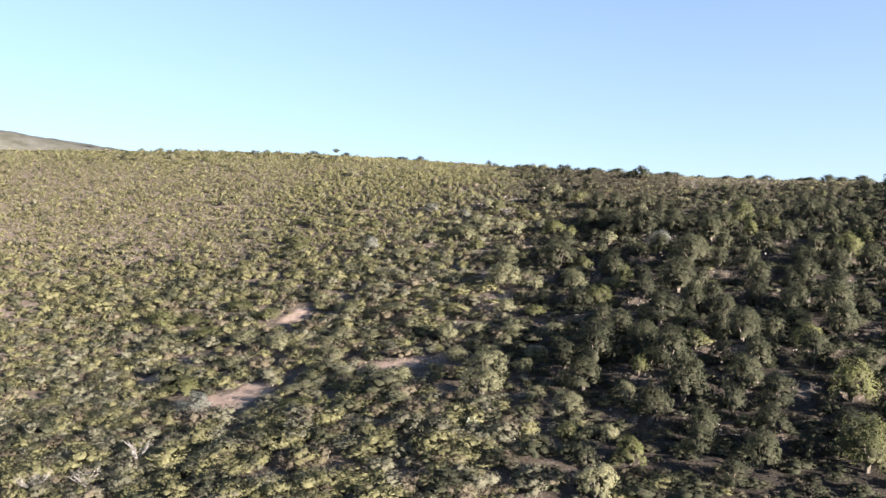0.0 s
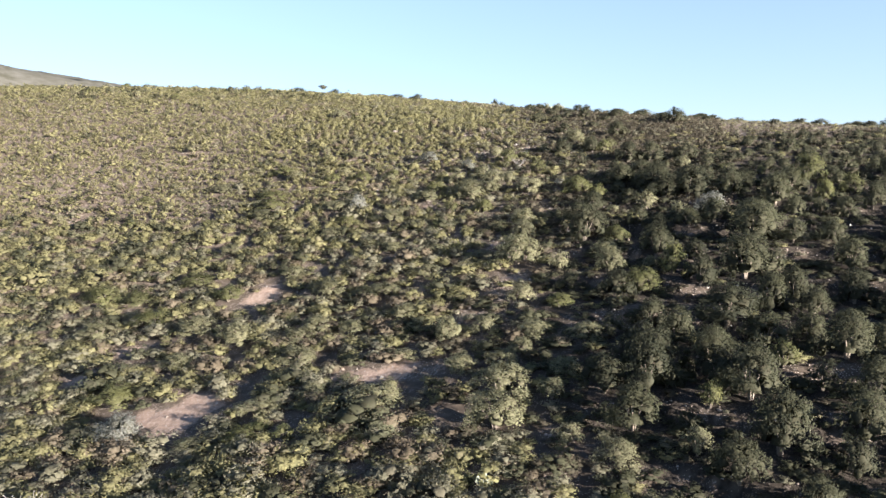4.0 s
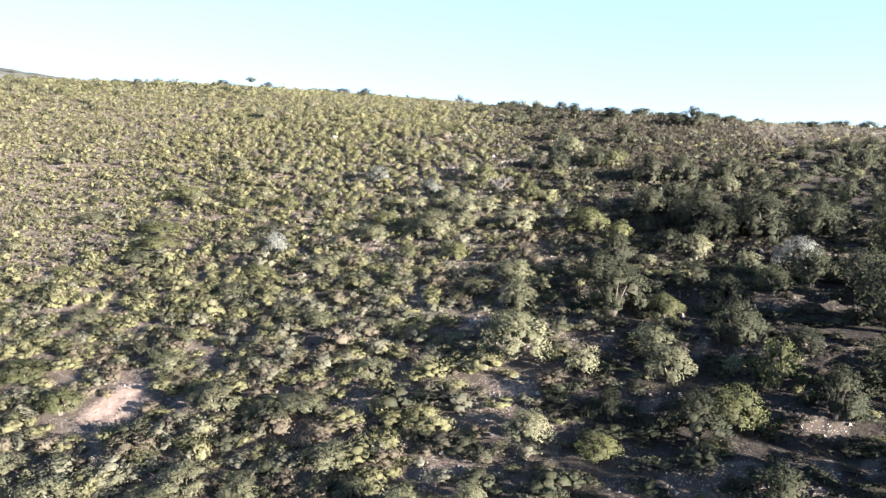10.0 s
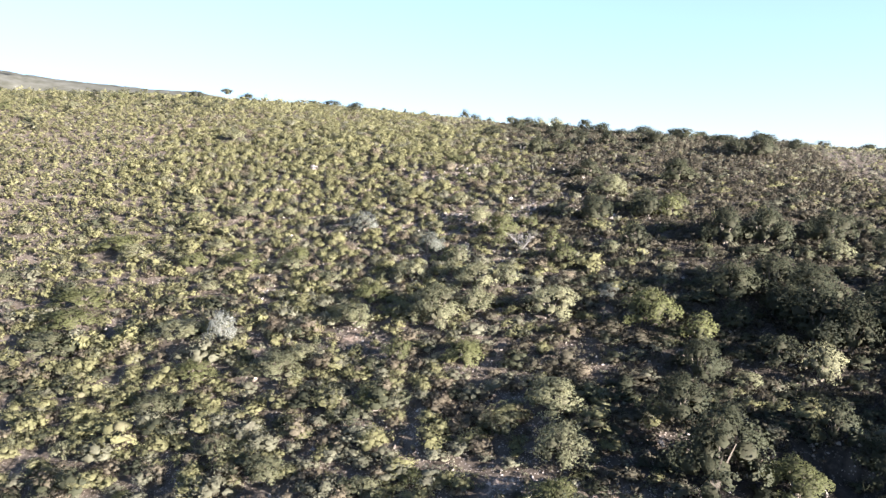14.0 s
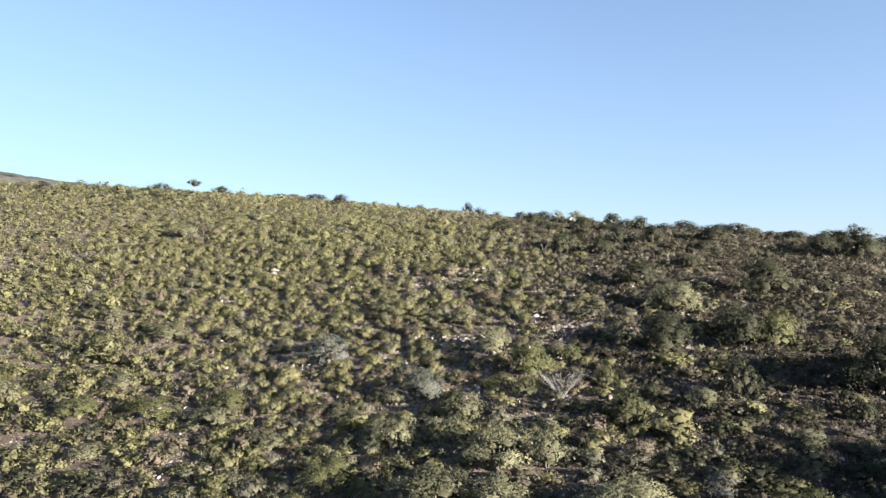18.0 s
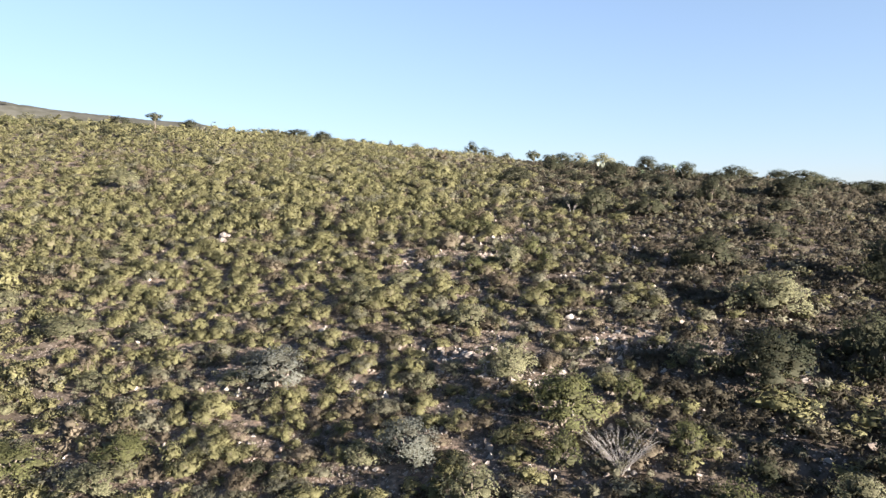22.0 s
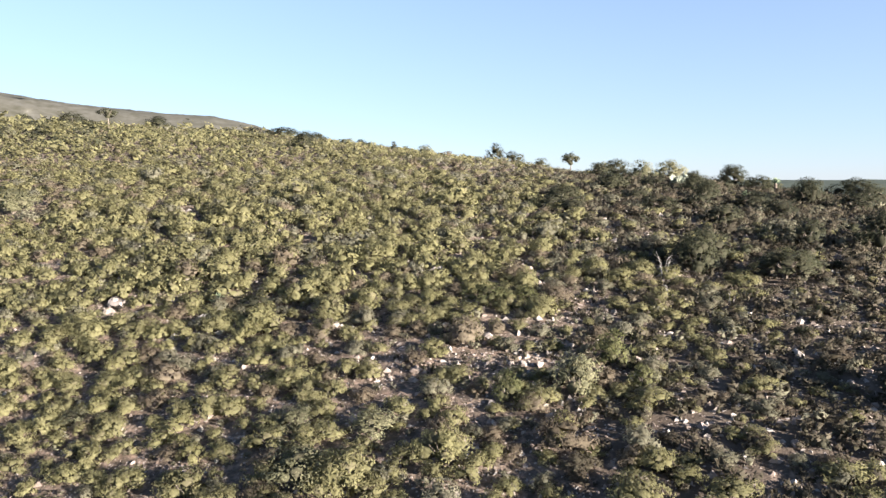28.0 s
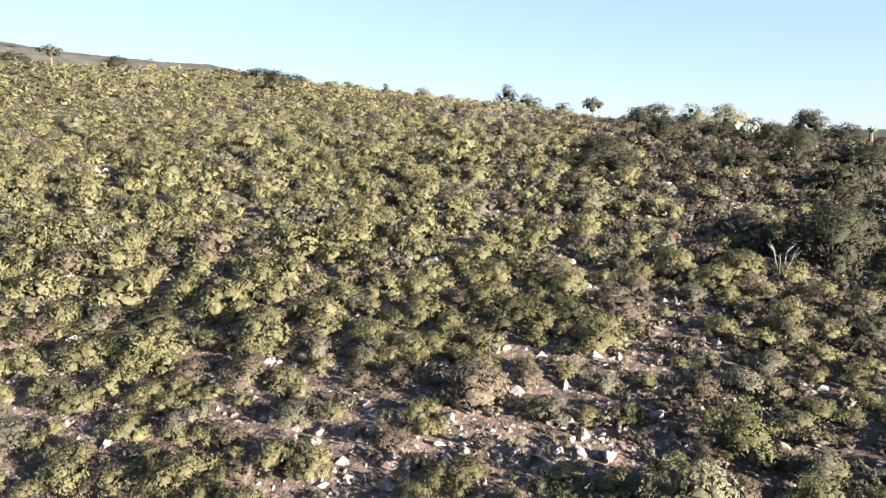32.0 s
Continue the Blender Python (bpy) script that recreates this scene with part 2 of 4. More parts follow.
def height(x, y):
    x, y = np.asarray(x, float), np.asarray(y, float)
    u, v = np.tanh(x / 110), (np.clip(y, 95, 385) - 220) / 120
    z = sum(k * u ** i * v ** j for i, j, k in LAND)
    z = z - 0.25 * np.maximum(95 - y, 0) * np.exp(-np.maximum(95 - y, 0) / 500) - 0.12 * np.maximum(y - 385, 0) * np.exp(-np.maximum(y - 385, 0) / 900)
    far = np.clip(np.maximum(np.hypot(x, y - 200) - 450, 0) / 900, 0, 1)
    z = z * (1 - far) + (-15) * far
    step = np.interp(step_phase(x, y), [0.0, 0.07, 0.93, 1.0], [0.0, 1.0, -1.0, 0.0])
    return z + waves(x, y) + 0.95 * step * terraced(x, y)


# ---- plan of the large bushes (x, y, width, height), bare patches (x, y, half width, half depth) and rocks (x, y, size) ----
DARK_A = [(24, 118, 7.6, 4.2), (27, 123, 6.8, 5.6), (30, 124, 3.8, 3.1), (22, 125, 6.8, 4.0), (37, 128, 6.7, 3.7), (-36, 129, 6.0, 2.4), (29, 131, 8.6, 4.7), (-10, 132, 9.0, 5.0), (39, 132, 4.2, 2.3), (34, 133, 4.9, 4.0), (-28, 136, 8.0, 3.4), (12, 139, 4.9, 2.7), (22, 139, 5.6, 3.1), (26, 139, 4.3, 2.4), (15, 143, 5.8, 3.2), (7, 148, 4.6, 2.8), (30, 151, 5.6, 3.6), (-4, 152, 4.7, 3.9), (-16, 157, 5.9, 3.7), (46, 160, 4.5, 2.6), (-23, 160, 7.0, 4.6), (57, 161, 8.4, 5.8), (60, 168, 9.0, 5.0), (-48, 168, 9.0, 6.0)]
DARK_B = [(15, 170, 9.0, 6.0), (49, 172, 4.5, 2.7), (-3, 173, 6.5, 3.6), (43, 173, 5.1, 3.3), (74, 183, 6.9, 4.3), (-33, 186, 6.4, 4.0), (12, 187, 4.6, 2.5), (-11, 188, 5.3, 2.9), (49, 188, 5.1, 4.2), (67, 188, 5.6, 3.1), (47, 191, 7.8, 4.3), (46, 195, 5.8, 3.2), (50, 197, 6.4, 3.5), (42, 200, 6.4, 3.5), (-13, 205, 8.2, 4.5), (-10, 207, 5.3, 2.9), (7, 209, 8.4, 4.6), (4, 209, 4.2, 2.8), (-4, 212, 7.4, 4.1), (61, 212, 6.3, 3.5), (13, 214, 6.9, 3.8), (48, 215, 6.3, 3.9), (-28, 217, 9.0, 4.2), (32, 217, 2.8, 2.2)]
DARK_C = [(36, 218, 3.4, 2.9), (4, 220, 4.5, 3.0), (-48, 221, 8.1, 4.2), (41, 227, 4.1, 3.1), (4, 228, 2.6, 1.8), (41, 230, 3.7, 2.7), (29, 231, 3.5, 2.5), (38, 238, 6.5, 3.6), (51, 241, 5.8, 3.2), (-29, 242, 4.8, 2.9), (-44, 243, 5.0, 4.2), (47, 255, 3.6, 1.4), (73, 255, 6.9, 3.5), (-70, 259, 5.8, 2.9), (-38, 261, 4.7, 3.2), (37, 266, 6.2, 2.3), (31, 268, 4.4, 3.4), (-4, 269, 3.2, 1.8), (32, 270, 6.3, 3.1), (47, 270, 5.0, 3.3), (29, 271, 2.1, 1.3), (42, 272, 2.8, 2.4), (-86, 275, 9.0, 4.2)]
DARK_D = [(38, 280, 3.5, 2.0), (45, 283, 3.4, 1.7), (25, 286, 3.1, 1.6), (23, 288, 3.2, 1.6), (52, 290, 5.1, 3.2), (25, 291, 5.7, 1.9), (41, 291, 4.8, 2.4), (42, 297, 4.5, 2.3), (-39, 298, 9.0, 4.2), (32, 298, 5.9, 2.2), (55, 307, 4.6, 2.3), (53, 311, 4.7, 2.4), (49, 317, 4.1, 1.1), (39, 321, 4.6, 1.8), (29, 330, 2.6, 0.9), (25, 334, 3.6, 1.6), (22, 335, 3.4, 2.5), (-11, 336, 4.6, 3.2), (4, 350, 1.5, 1.2), (-3, 357, 3.3, 1.5), (-14, 369, 4.8, 1.9), (-22, 375, 7.5, 2.2), (-70, 375, 6.9, 3.0), (-29, 377, 5.1, 1.8)]
DARK_E = [(-53, 382, 5.5, 3.0)]
GREY_A = [(39, 119, 7.5, 5.4), (7, 122, 9.0, 5.0), (37, 123, 7.1, 3.9), (8, 129, 9.0, 5.0), (46, 131, 6.5, 3.6), (9, 136, 5.4, 3.0), (-20, 137, 5.7, 3.8), (43, 137, 8.9, 4.9), (3, 137, 5.4, 3.0), (-15, 140, 4.4, 2.4), (-6, 144, 4.4, 2.4), (1, 147, 5.3, 4.4), (-25, 149, 8.8, 4.8), (51, 150, 9.0, 5.5), (14, 156, 5.7, 3.1), (-48, 156, 7.4, 4.1), (-26, 157, 7.7, 4.2), (-7, 159, 7.5, 4.1), (-38, 161, 8.3, 6.0), (40, 163, 5.4, 4.5), (22, 164, 4.4, 3.6), (-11, 169, 7.3, 4.0), (54, 172, 5.4, 3.5), (-23, 174, 7.7, 5.1)]
GREY_B = [(-71, 174, 9.0, 6.0), (29, 175, 7.7, 5.1), (29, 183, 6.1, 3.4), (54, 187, 9.0, 5.0), (41, 188, 4.1, 2.4), (18, 188, 7.0, 3.9), (47, 201, 6.2, 3.4), (-27, 203, 6.4, 3.5), (21, 205, 7.2, 4.0), (-52, 205, 7.1, 3.9), (7, 207, 3.9, 3.7), (12, 209, 5.9, 3.2), (17, 213, 3.5, 3.3), (53, 214, 6.3, 3.8), (10, 218, 3.7, 2.9), (11, 222, 3.9, 2.8), (-8, 224, 3.9, 2.4), (33, 228, 5.7, 3.1), (-15, 230, 5.0, 3.3), (15, 234, 4.9, 2.9), (-66, 242, 7.8, 4.2), (37, 248, 5.1, 2.5), (-27, 253, 6.5, 3.2)]
GREY_C = [(-7.6, 240.3, 3.6, 1.8), (18, 253, 2.9, 2.6), (-29, 270, 4.9, 2.4), (41, 313, 3.8, 1.9), (46, 317, 5.7, 2.3), (37, 321, 3.3, 1.2), (10, 345, 2.9, 1.4), (-1, 358, 3.3, 1.1), (-7, 367, 4.7, 1.2)]
LIME_A = [(-22, 127, 3.3, 3.2), (-27, 129, 7.5, 3.0), (-55, 147, 9.0, 5.2), (20, 151, 4.7, 2.6), (34, 152, 7.0, 4.4), (35, 173, 5.6, 3.4), (15, 175, 6.1, 3.4), (-60, 176, 9.0, 5.0), (-46, 181, 6.5, 5.4), (-68, 187, 9.0, 5.2), (-77, 190, 9.0, 6.0), (-56, 191, 9.0, 5.0), (32, 199, 6.9, 4.2), (10, 199, 5.4, 3.0), (2, 202, 3.7, 3.1), (-24, 208, 5.7, 3.1), (-2, 216, 5.0, 4.2), (25, 223, 2.6, 2.3), (17, 224, 2.6, 2.3), (-47, 226, 9.0, 4.2), (44, 226, 4.2, 3.4), (18, 228, 5.4, 3.6), (46, 229, 4.1, 2.7), (23, 229, 2.4, 1.9)]
LIME_B = [(-48, 231, 8.4, 4.2), (-14, 233, 4.7, 3.1), (-23, 234, 5.5, 3.4), (-32, 237, 5.6, 3.7), (-48, 247, 9.0, 4.2), (22, 253, 1.7, 1.5), (14, 253, 2.1, 1.9), (21, 256, 2.5, 2.2), (18, 258, 0.9, 0.8), (14, 265, 3.5, 1.7), (17, 265, 2.1, 1.4)]
SILVER_A = [(-48, 134, 8.0, 4.4), (56, 179, 7.4, 4.1), (29, 206, 3.3, 1.8), (-22, 214, 5.1, 4.2), (7, 227.4, 5.4, 3.0), (-3.9, 239.0, 6.8, 3.0)]
RUBBLE = [(27, 236.5, 7.0, 3.4), (12, 238.2, 3.6, 1.7), (17.7, 231.8, 2.0, 1.2), (33.5, 244.8, 6.0, 0.9), (2, 235, 2.2, 1.0), (10, 257.5, 3.2, 1.5), (15.8, 257, 2.6, 1.0), (21, 262.5, 3.0, 1.6), (-8, 266, 2.2, 1.4), (19.4, 259, 2.4, 1.0)]
TERRACES = [(48, 122, 7.0, 0.9), (52, 113.4, 7.0, 0.8), (38, 102, 6.0, 0.8), (30, 142.6, 10.0, 1.1)]
SAND = [(-42, 140, 7.0, 6.6), (-11, 141, 7.0, 3.2), (-38, 180, 4.8, 5.0), (-67, 159, 3.4, 3.0), (-62, 167, 3.0, 2.0)]
STONY_A = [(-1, 139, 5.7, 1.6), (30, 144, 12.6, 1.4), (14, 164, 4.8, 1.7), (5, 154, 5.2, 1.5), (19, 176, 2.9, 1.9), (-106, 235, 6.7, 2.6), (-97, 216, 6.1, 2.4), (15, 119, 2.3, 1.0), (11, 180, 2.5, 1.4), (13, 163, 4.6, 2.5), (-5, 169, 2.6, 1.3), (-42, 198, 2.8, 1.6), (-4, 209, 3.4, 1.7), (10, 239, 1.8, 1.6)]
STONY_B = [(27, 244, 4.3, 1.5), (40, 224, 2.5, 1.0), (14, 237, 2.4, 1.4), (27, 235, 2.4, 1.3), (3, 225, 2.2, 0.9), (18, 232, 1.5, 1.1), (39, 224, 1.5, 1.0), (19, 262, 1.5, 0.8), (14, 257, 1.3, 0.6), (-7, 256, 2.9, 0.8), (-17, 271, 1.1, 1.2), (5, 253, 0.8, 0.4), (9, 260, 1.4, 0.9), (22, 265, 1.3, 0.8)]
ROCKS_A = [(12.7, 227.0, 1.0), (-15.9, 272.0, 1.3), (10.5, 272.7, 1.0), (9.9, 239.5, 1.0), (12.5, 237.8, 1.4), (24.7, 234.8, 1.1), (38.7, 224.1, 1.0), (45.3, 217.8, 0.9), (32.9, 220.9, 0.8), (47.6, 236.5, 0.9), (12.6, 227.6, 1.0), (10.2, 239.2, 0.9), (24.8, 234.7, 0.8), (38.7, 223.8, 1.0), (36.0, 221.4, 1.2), (42.6, 238.0, 0.6), (12.9, 237.4, 1.1), (-16.5, 272.0, 1.5), (10.5, 272.2, 1.3), (0.9, 233.5, 0.5), (32.0, 254.6, 1.0), (18.2, 232.2, 1.0), (4.1, 224.2, 0.8), (24.8, 221.1, 0.6), (-16.1, 270.6, 1.5)]
ROCKS_B = [(-7.9, 268.2, 1.0), (13.3, 257.0, 0.5), (27.1, 282.1, 0.7), (12.6, 258.2, 0.3), (7.7, 260.5, 0.4), (5.5, 252.8, 0.7), (9.0, 254.5, 0.6), (6.4, 258.0, 0.3), (3.0, 261.5, 0.4), (10.6, 257.7, 0.4), (15.4, 257.4, 0.4), (18.2, 249.9, 0.6), (21.1, 252.8, 0.4), (22.9, 252.1, 0.4), (27.8, 256.0, 0.3), (20.6, 265.5, 0.4), (22.2, 264.5, 0.4), (3.5, 260.4, 0.4), (-8.8, 264.1, 0.5), (0.4, 258.3, 0.4), (23.1, 249.1, 0.4), (18.3, 261.6, 0.4), (-7.4, 298.9, 0.8), (14.2, 256.9, 0.4)]


def thicket_zone(x, y):
    """1 inside the thicket on the lower slope, 0 outside."""
    edge = 21 + 0.15 * (y - 150) + 5 * np.sin(y / 13.0)
    top = 190 + 0.12 * np.abs(x) + 20 / (1 + np.exp(-np.clip((x - 27) / 3.0, -50, 50)))
    return 1 / (1 + np.exp(-np.clip((x - edge) / 8.0, -50, 50))) / (1 + np.exp(np.clip((y - top) / 6.0, -50, 50)))


def close_by(x, y):
    """The stretch of slope that is seen from near by, at the end of the flight."""
    return (np.abs(x - 9) < 24 + 0.62 * np.maximum(y - 230, 0)) & (y > 212) & (y < 322)


def patch_cover(x, y):
    """1 in the middle of a bare patch, falling to 0 outside its ragged edge."""
    best = np.zeros(np.shape(x))
    fray = 0.22 * np.sin(x / 1.7 + 2.1 * np.sin(y / 2.3)) + 0.20 * np.sin(y / 1.3 + 1.7 * np.sin(x / 1.9)) + 0.12 * np.sin(x / 0.8 - y / 0.9)
    for rows, most in ((SAND, 0.9), (STONY_A, 0.55), (STONY_B, 0.45), (RUBBLE, 0.55), (TERRACES, 0.30)):
        for px, py, rx, ry in rows:
            d = np.sqrt(((x - px) / (rx + 0.4)) ** 2 + ((y - py) / (ry + 0.5)) ** 2)
            best = np.maximum(best, np.clip(1.35 - d + fray, 0, 1) * most)
    bank = np.abs(step_phase(x, y) - 0.5) - 0.43                # the stony banks of the terraces
    return np.maximum(best, np.clip(11 * bank - 0.1 + fray, 0, 1) * 0.24 * terraced(x, y))


# ---- building helpers ----
def mesh_of(name, verts, tris, material, tone=None, smooth=False, extra=None, soft=None):
    verts, tris = np.asarray(verts, np.float32), np.asarray(tris, np.int32)
    me = bpy.data.meshes.new(name)
    n = tris.shape[1]
    me.vertices.add(len(verts))
    me.vertices.foreach_set("co", verts.ravel())
    me.loops.add(tris.size)
    me.loops.foreach_set("vertex_index", tris.ravel())
    me.polygons.add(len(tris))
    me.polygons.foreach_set("loop_start", np.arange(0, tris.size, n, dtype=np.int32))
    me.polygons.foreach_set("use_smooth", np.full(len(tris), smooth or soft is not None))
    if tone is not None:
        att = me.attributes.new("bare" if extra else "tone", "FLOAT", "POINT")
        att.data.foreach_set("value", np.asarray(tone, np.float32))
    if soft is not None:
        att = me.attributes.new("custom_normal", "FLOAT_VECTOR", "POINT")
        soft = np.asarray(soft, np.float32)
        att.data.foreach_set("vector", np.ascontiguousarray(soft[:, :3]).ravel())
        att = me.attributes.new("twig_shade", "FLOAT", "POINT")
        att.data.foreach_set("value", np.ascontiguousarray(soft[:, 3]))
    me.materials.append(material)
    me.update(calc_edges=True)
    me.validate()
    return me


def child(name, mesh, parent, label=""):
    ob = new(name, mesh)
    ob.parent = parent
    return tagged(ob, label)


def root(name, m, label, category, group=""):
    ob = new(name)
    ob.empty_display_size = 0.2
    ob.matrix_world = m
    return tagged(ob, label, category, group)


OCTA_V = np.array([(1, 0, 0), (-1, 0, 0), (0, 1, 0), (0, -1, 0), (0, 0, 1), (0, 0, -1)], float)
OCTA_F = np.array([(0, 2, 4), (2, 1, 4), (1, 3, 4), (3, 0, 4), (2, 0, 5), (1, 2, 5), (3, 1, 5), (0, 3, 5)])
bm = bmesh.new()
bmesh.ops.create_icosphere(bm, subdivisions=1, radius=1)
ICO_V = np.array([v.co[:] for v in bm.verts])
ICO_F = np.array([[v.index for v in f.verts] for f in bm.faces])
bm.free()
bm = bmesh.new()
bmesh.ops.create_icosphere(bm, subdivisions=2, radius=1)
BALL_V = np.array([v.co[:] for v in bm.verts])
BALL_F = np.array([[v.index for v in f.verts] for f in bm.faces])
bm.free()


def crown(seed, lobes, leaves, size, spread=0.36, low=0.2, upright=0.5, flat=1.0, slim=0.62, buds=3, solid="ico", heart=0.7):
    """A crown one metre wide and about one high: rounded leafy clumps over a dome, each budding into smaller ones and fringed with fine sprays."""
    r = np.random.default_rng(seed)
    ang = r.uniform(0, 2 * np.pi) + np.arange(lobes) * 2.4 + r.normal(0, 0.35, lobes)
    lift = ((np.arange(lobes) + 0.5) / lobes) ** 0.85          # from the rim near the ground up to the top
    rad = spread * np.sqrt(1 - lift ** 2) * r.uniform(0.7, 1.25, lobes)
    cen = np.stack([rad * np.cos(ang), rad * np.sin(ang), low + (0.70 - low) * lift * flat + r.uniform(-0.08, 0.08, lobes)], 1)
    lr = np.minimum((0.50 / np.sqrt(lobes) + 0.07) * r.uniform(0.65, 1.3, lobes), 0.34)
    mid = np.array((0, 0, 0.12))
    away = cen - mid
    away /= np.linalg.norm(away, axis=1)[:, None] + 1e-9
    d = r.normal(0, 1, (lobes, buds, 3)) + 0.8 * away[:, None] + np.array((0, 0, 0.3))
    d /= np.linalg.norm(d, axis=2)[:, :, None]
    bud = (cen[:, None] + d * (lr * 0.72)[:, None, None]).reshape(-1, 3)
    br = np.repeat(lr, buds) * r.uniform(0.38, 0.66, lobes * buds)
    cv, cf = (ICO_V, ICO_F) if solid == "ico" else (OCTA_V, OCTA_F)
    verts, tris, base, home = [], [], 0, []
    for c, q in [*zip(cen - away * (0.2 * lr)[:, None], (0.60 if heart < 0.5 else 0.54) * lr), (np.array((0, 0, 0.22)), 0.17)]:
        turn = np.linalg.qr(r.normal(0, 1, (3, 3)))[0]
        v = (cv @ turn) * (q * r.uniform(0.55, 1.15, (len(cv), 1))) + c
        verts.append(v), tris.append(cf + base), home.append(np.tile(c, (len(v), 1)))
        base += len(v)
    inner = base
    bud, br = np.concatenate([bud, cen]), np.concatenate([br, 0.92 * lr])
    pick = r.choice(len(bud), leaves, p=br ** 2 / (br ** 2).sum())
    out = bud[pick] - mid
    out /= np.linalg.norm(out, axis=1)[:, None] + 1e-9
    d = r.normal(0, 1, (leaves, 3)) + 0.6 * out + np.array((0, 0, 0.2))
    d /= np.linalg.norm(d, axis=1)[:, None]
    p = bud[pick] + d * (br[pick] * r.uniform(0.82, 1.06, leaves))[:, None]
    side = np.cross(d, r.normal(0, 1, (leaves, 3)))
    side /= np.linalg.norm(side, axis=1)[:, None] + 1e-9
    way = side * 0.7 + np.array((0, 0, upright))
    way += d * (r.uniform(0.0, 0.55, leaves) - np.maximum((way * d).sum(1), 0))[:, None]      # sprays hug the clump, their tips stand out
    way /= np.linalg.norm(way, axis=1)[:, None] + 1e-9
    t = np.cross(d + 0.42 * r.normal(0, 1, (leaves, 3)), way)
    t /= np.linalg.norm(t, axis=1)[:, None] + 1e-9
    s = (size * r.uniform(0.6, 1.35, leaves))[:, None]
    v = np.stack([p - t * s * slim * 0.5 - way * s * 0.4, p + t * s * slim * 0.5 - way * s * 0.3, p + way * s * 0.65 + t * s * r.uniform(-0.2, 0.2, (leaves, 1))], 1).reshape(-1, 3)
    verts.append(v), tris.append(np.arange(leaves * 3).reshape(-1, 3) + base), home.append(np.repeat(bud[pick] - 0.5 * out * br[pick][:, None], 3, 0))
    verts, tris = np.concatenate(verts), np.concatenate(tris)
    # sprays of one clump catch the light together: their normals lean outwards from the clump and from the whole crown
    near_by, whole = verts - np.concatenate(home), verts - mid
    near_by /= np.linalg.norm(near_by, axis=1)[:, None] + 1e-9
    whole /= np.linalg.norm(whole, axis=1)[:, None] + 1e-9
    soft = 0.38 * near_by + 0.62 * whole + np.concatenate([r.normal(0, 0.12, (inner, 3)), np.repeat(r.normal(0, 0.14, (leaves, 3)), 3, 0)])
    soft /= np.linalg.norm(soft, axis=1)[:, None] + 1e-9
    face = np.cross(verts[tris[:, 1]] - verts[tris[:, 0]], verts[tris[:, 2]] - verts[tris[:, 0]])
    wrong = (face * soft[tris].sum(1)).sum(1) < 0
    tris[wrong] = tris[wrong][:, ::-1]
    verts[:, 2] = np.maximum(verts[:, 2], 0.01)
    # cores and spray feet take the dark tone: inner shade put into colour
    twig_shade = np.concatenate([np.full(inner, heart), np.tile((0.26, 0.26, 0.0), leaves)])
    return verts, tris, np.concatenate([soft, twig_shade[:, None]], 1)


def tube(path, radii, sides=5):
    """Vertices and triangles of a tapered branch along a path."""
    verts, tris = [], []
    path = [Vector(p) for p in path]
    for i, (p, q) in enumerate(zip(path, radii)):
        d = (path[min(i + 1, len(path) - 1)] - path[max(i - 1, 0)]).normalized()
        s = d.orthogonal().normalized()
        w = d.cross(s)
        for k in range(sides):
            f = 2 * math.pi * k / sides
            verts.append(p + (s * math.cos(f) + w * math.sin(f)) * q)
    for i in range(len(path) - 1):
        for k in range(sides):
            a, b = i * sides + k, i * sides + (k + 1) % sides
            tris += [(a, b, b + sides), (a, b + sides, a + sides)]
    return [tuple(v) for v in verts], tris


def joined(pieces):
    verts, tris, base = [], [], 0
    for v, f in pieces:
        verts.append(np.asarray(v, float)), tris.append(np.asarray(f) + base)
        base += len(v)
    return np.concatenate(verts), np.concatenate(tris)


def stems(seed, count, reach, thick, top=0.5):
    """Several stems that fan out from the ground into the crown."""
    r = random.Random(seed)
    made = []
    for k in range(count):
        f = 6.283 * (k + r.random() * 0.6) / count
        d = reach * r.uniform(0.5, 1.0)
        x, y = math.cos(f), math.sin(f)
        made.append(tube([(0.02 * x, 0.02 * y, -0.05), (0.3 * d * x, 0.3 * d * y, top * 0.4), (d * x, d * y, top * r.uniform(0.85, 1.1))], [thick, thick * 0.75, thick * 0.3], 4))
    return joined(made)


# ---- ground ----
def spaced(lo, hi, step, far_lo, far_hi, grow=1.16):
    mid = np.arange(lo, hi + step / 2, step)
    down, up, s = [], [], step
    p = lo
    while p > far_lo:
        s *= grow
        p -= s
        down.append(max(p, far_lo))
    s, p = step, hi
    while p < far_hi:
        s *= grow
        p += s
        up.append(min(p, far_hi))
    return np.concatenate([down[::-1], mid, up])


gx, gy = spaced(-110, 110, 1.0, -3000, 3000), spaced(95, 345, 1.0, -1500, 3500)
XX, YY = np.meshgrid(gx, gy)
ZZ = height(XX, YY)
rough = np.random.default_rng(5).normal(0, 0.045, ZZ.shape)
ZZ = ZZ + rough * ((np.abs(XX) < 130) & (YY > 80) & (YY < 360))
nx, ny = len(gx), len(gy)
idx = np.arange(nx * ny).reshape(ny, nx)
quads = np.stack([idx[:-1, :-1], idx[:-1, 1:], idx[1:, 1:], idx[1:, :-1]], -1).reshape(-1, 4)
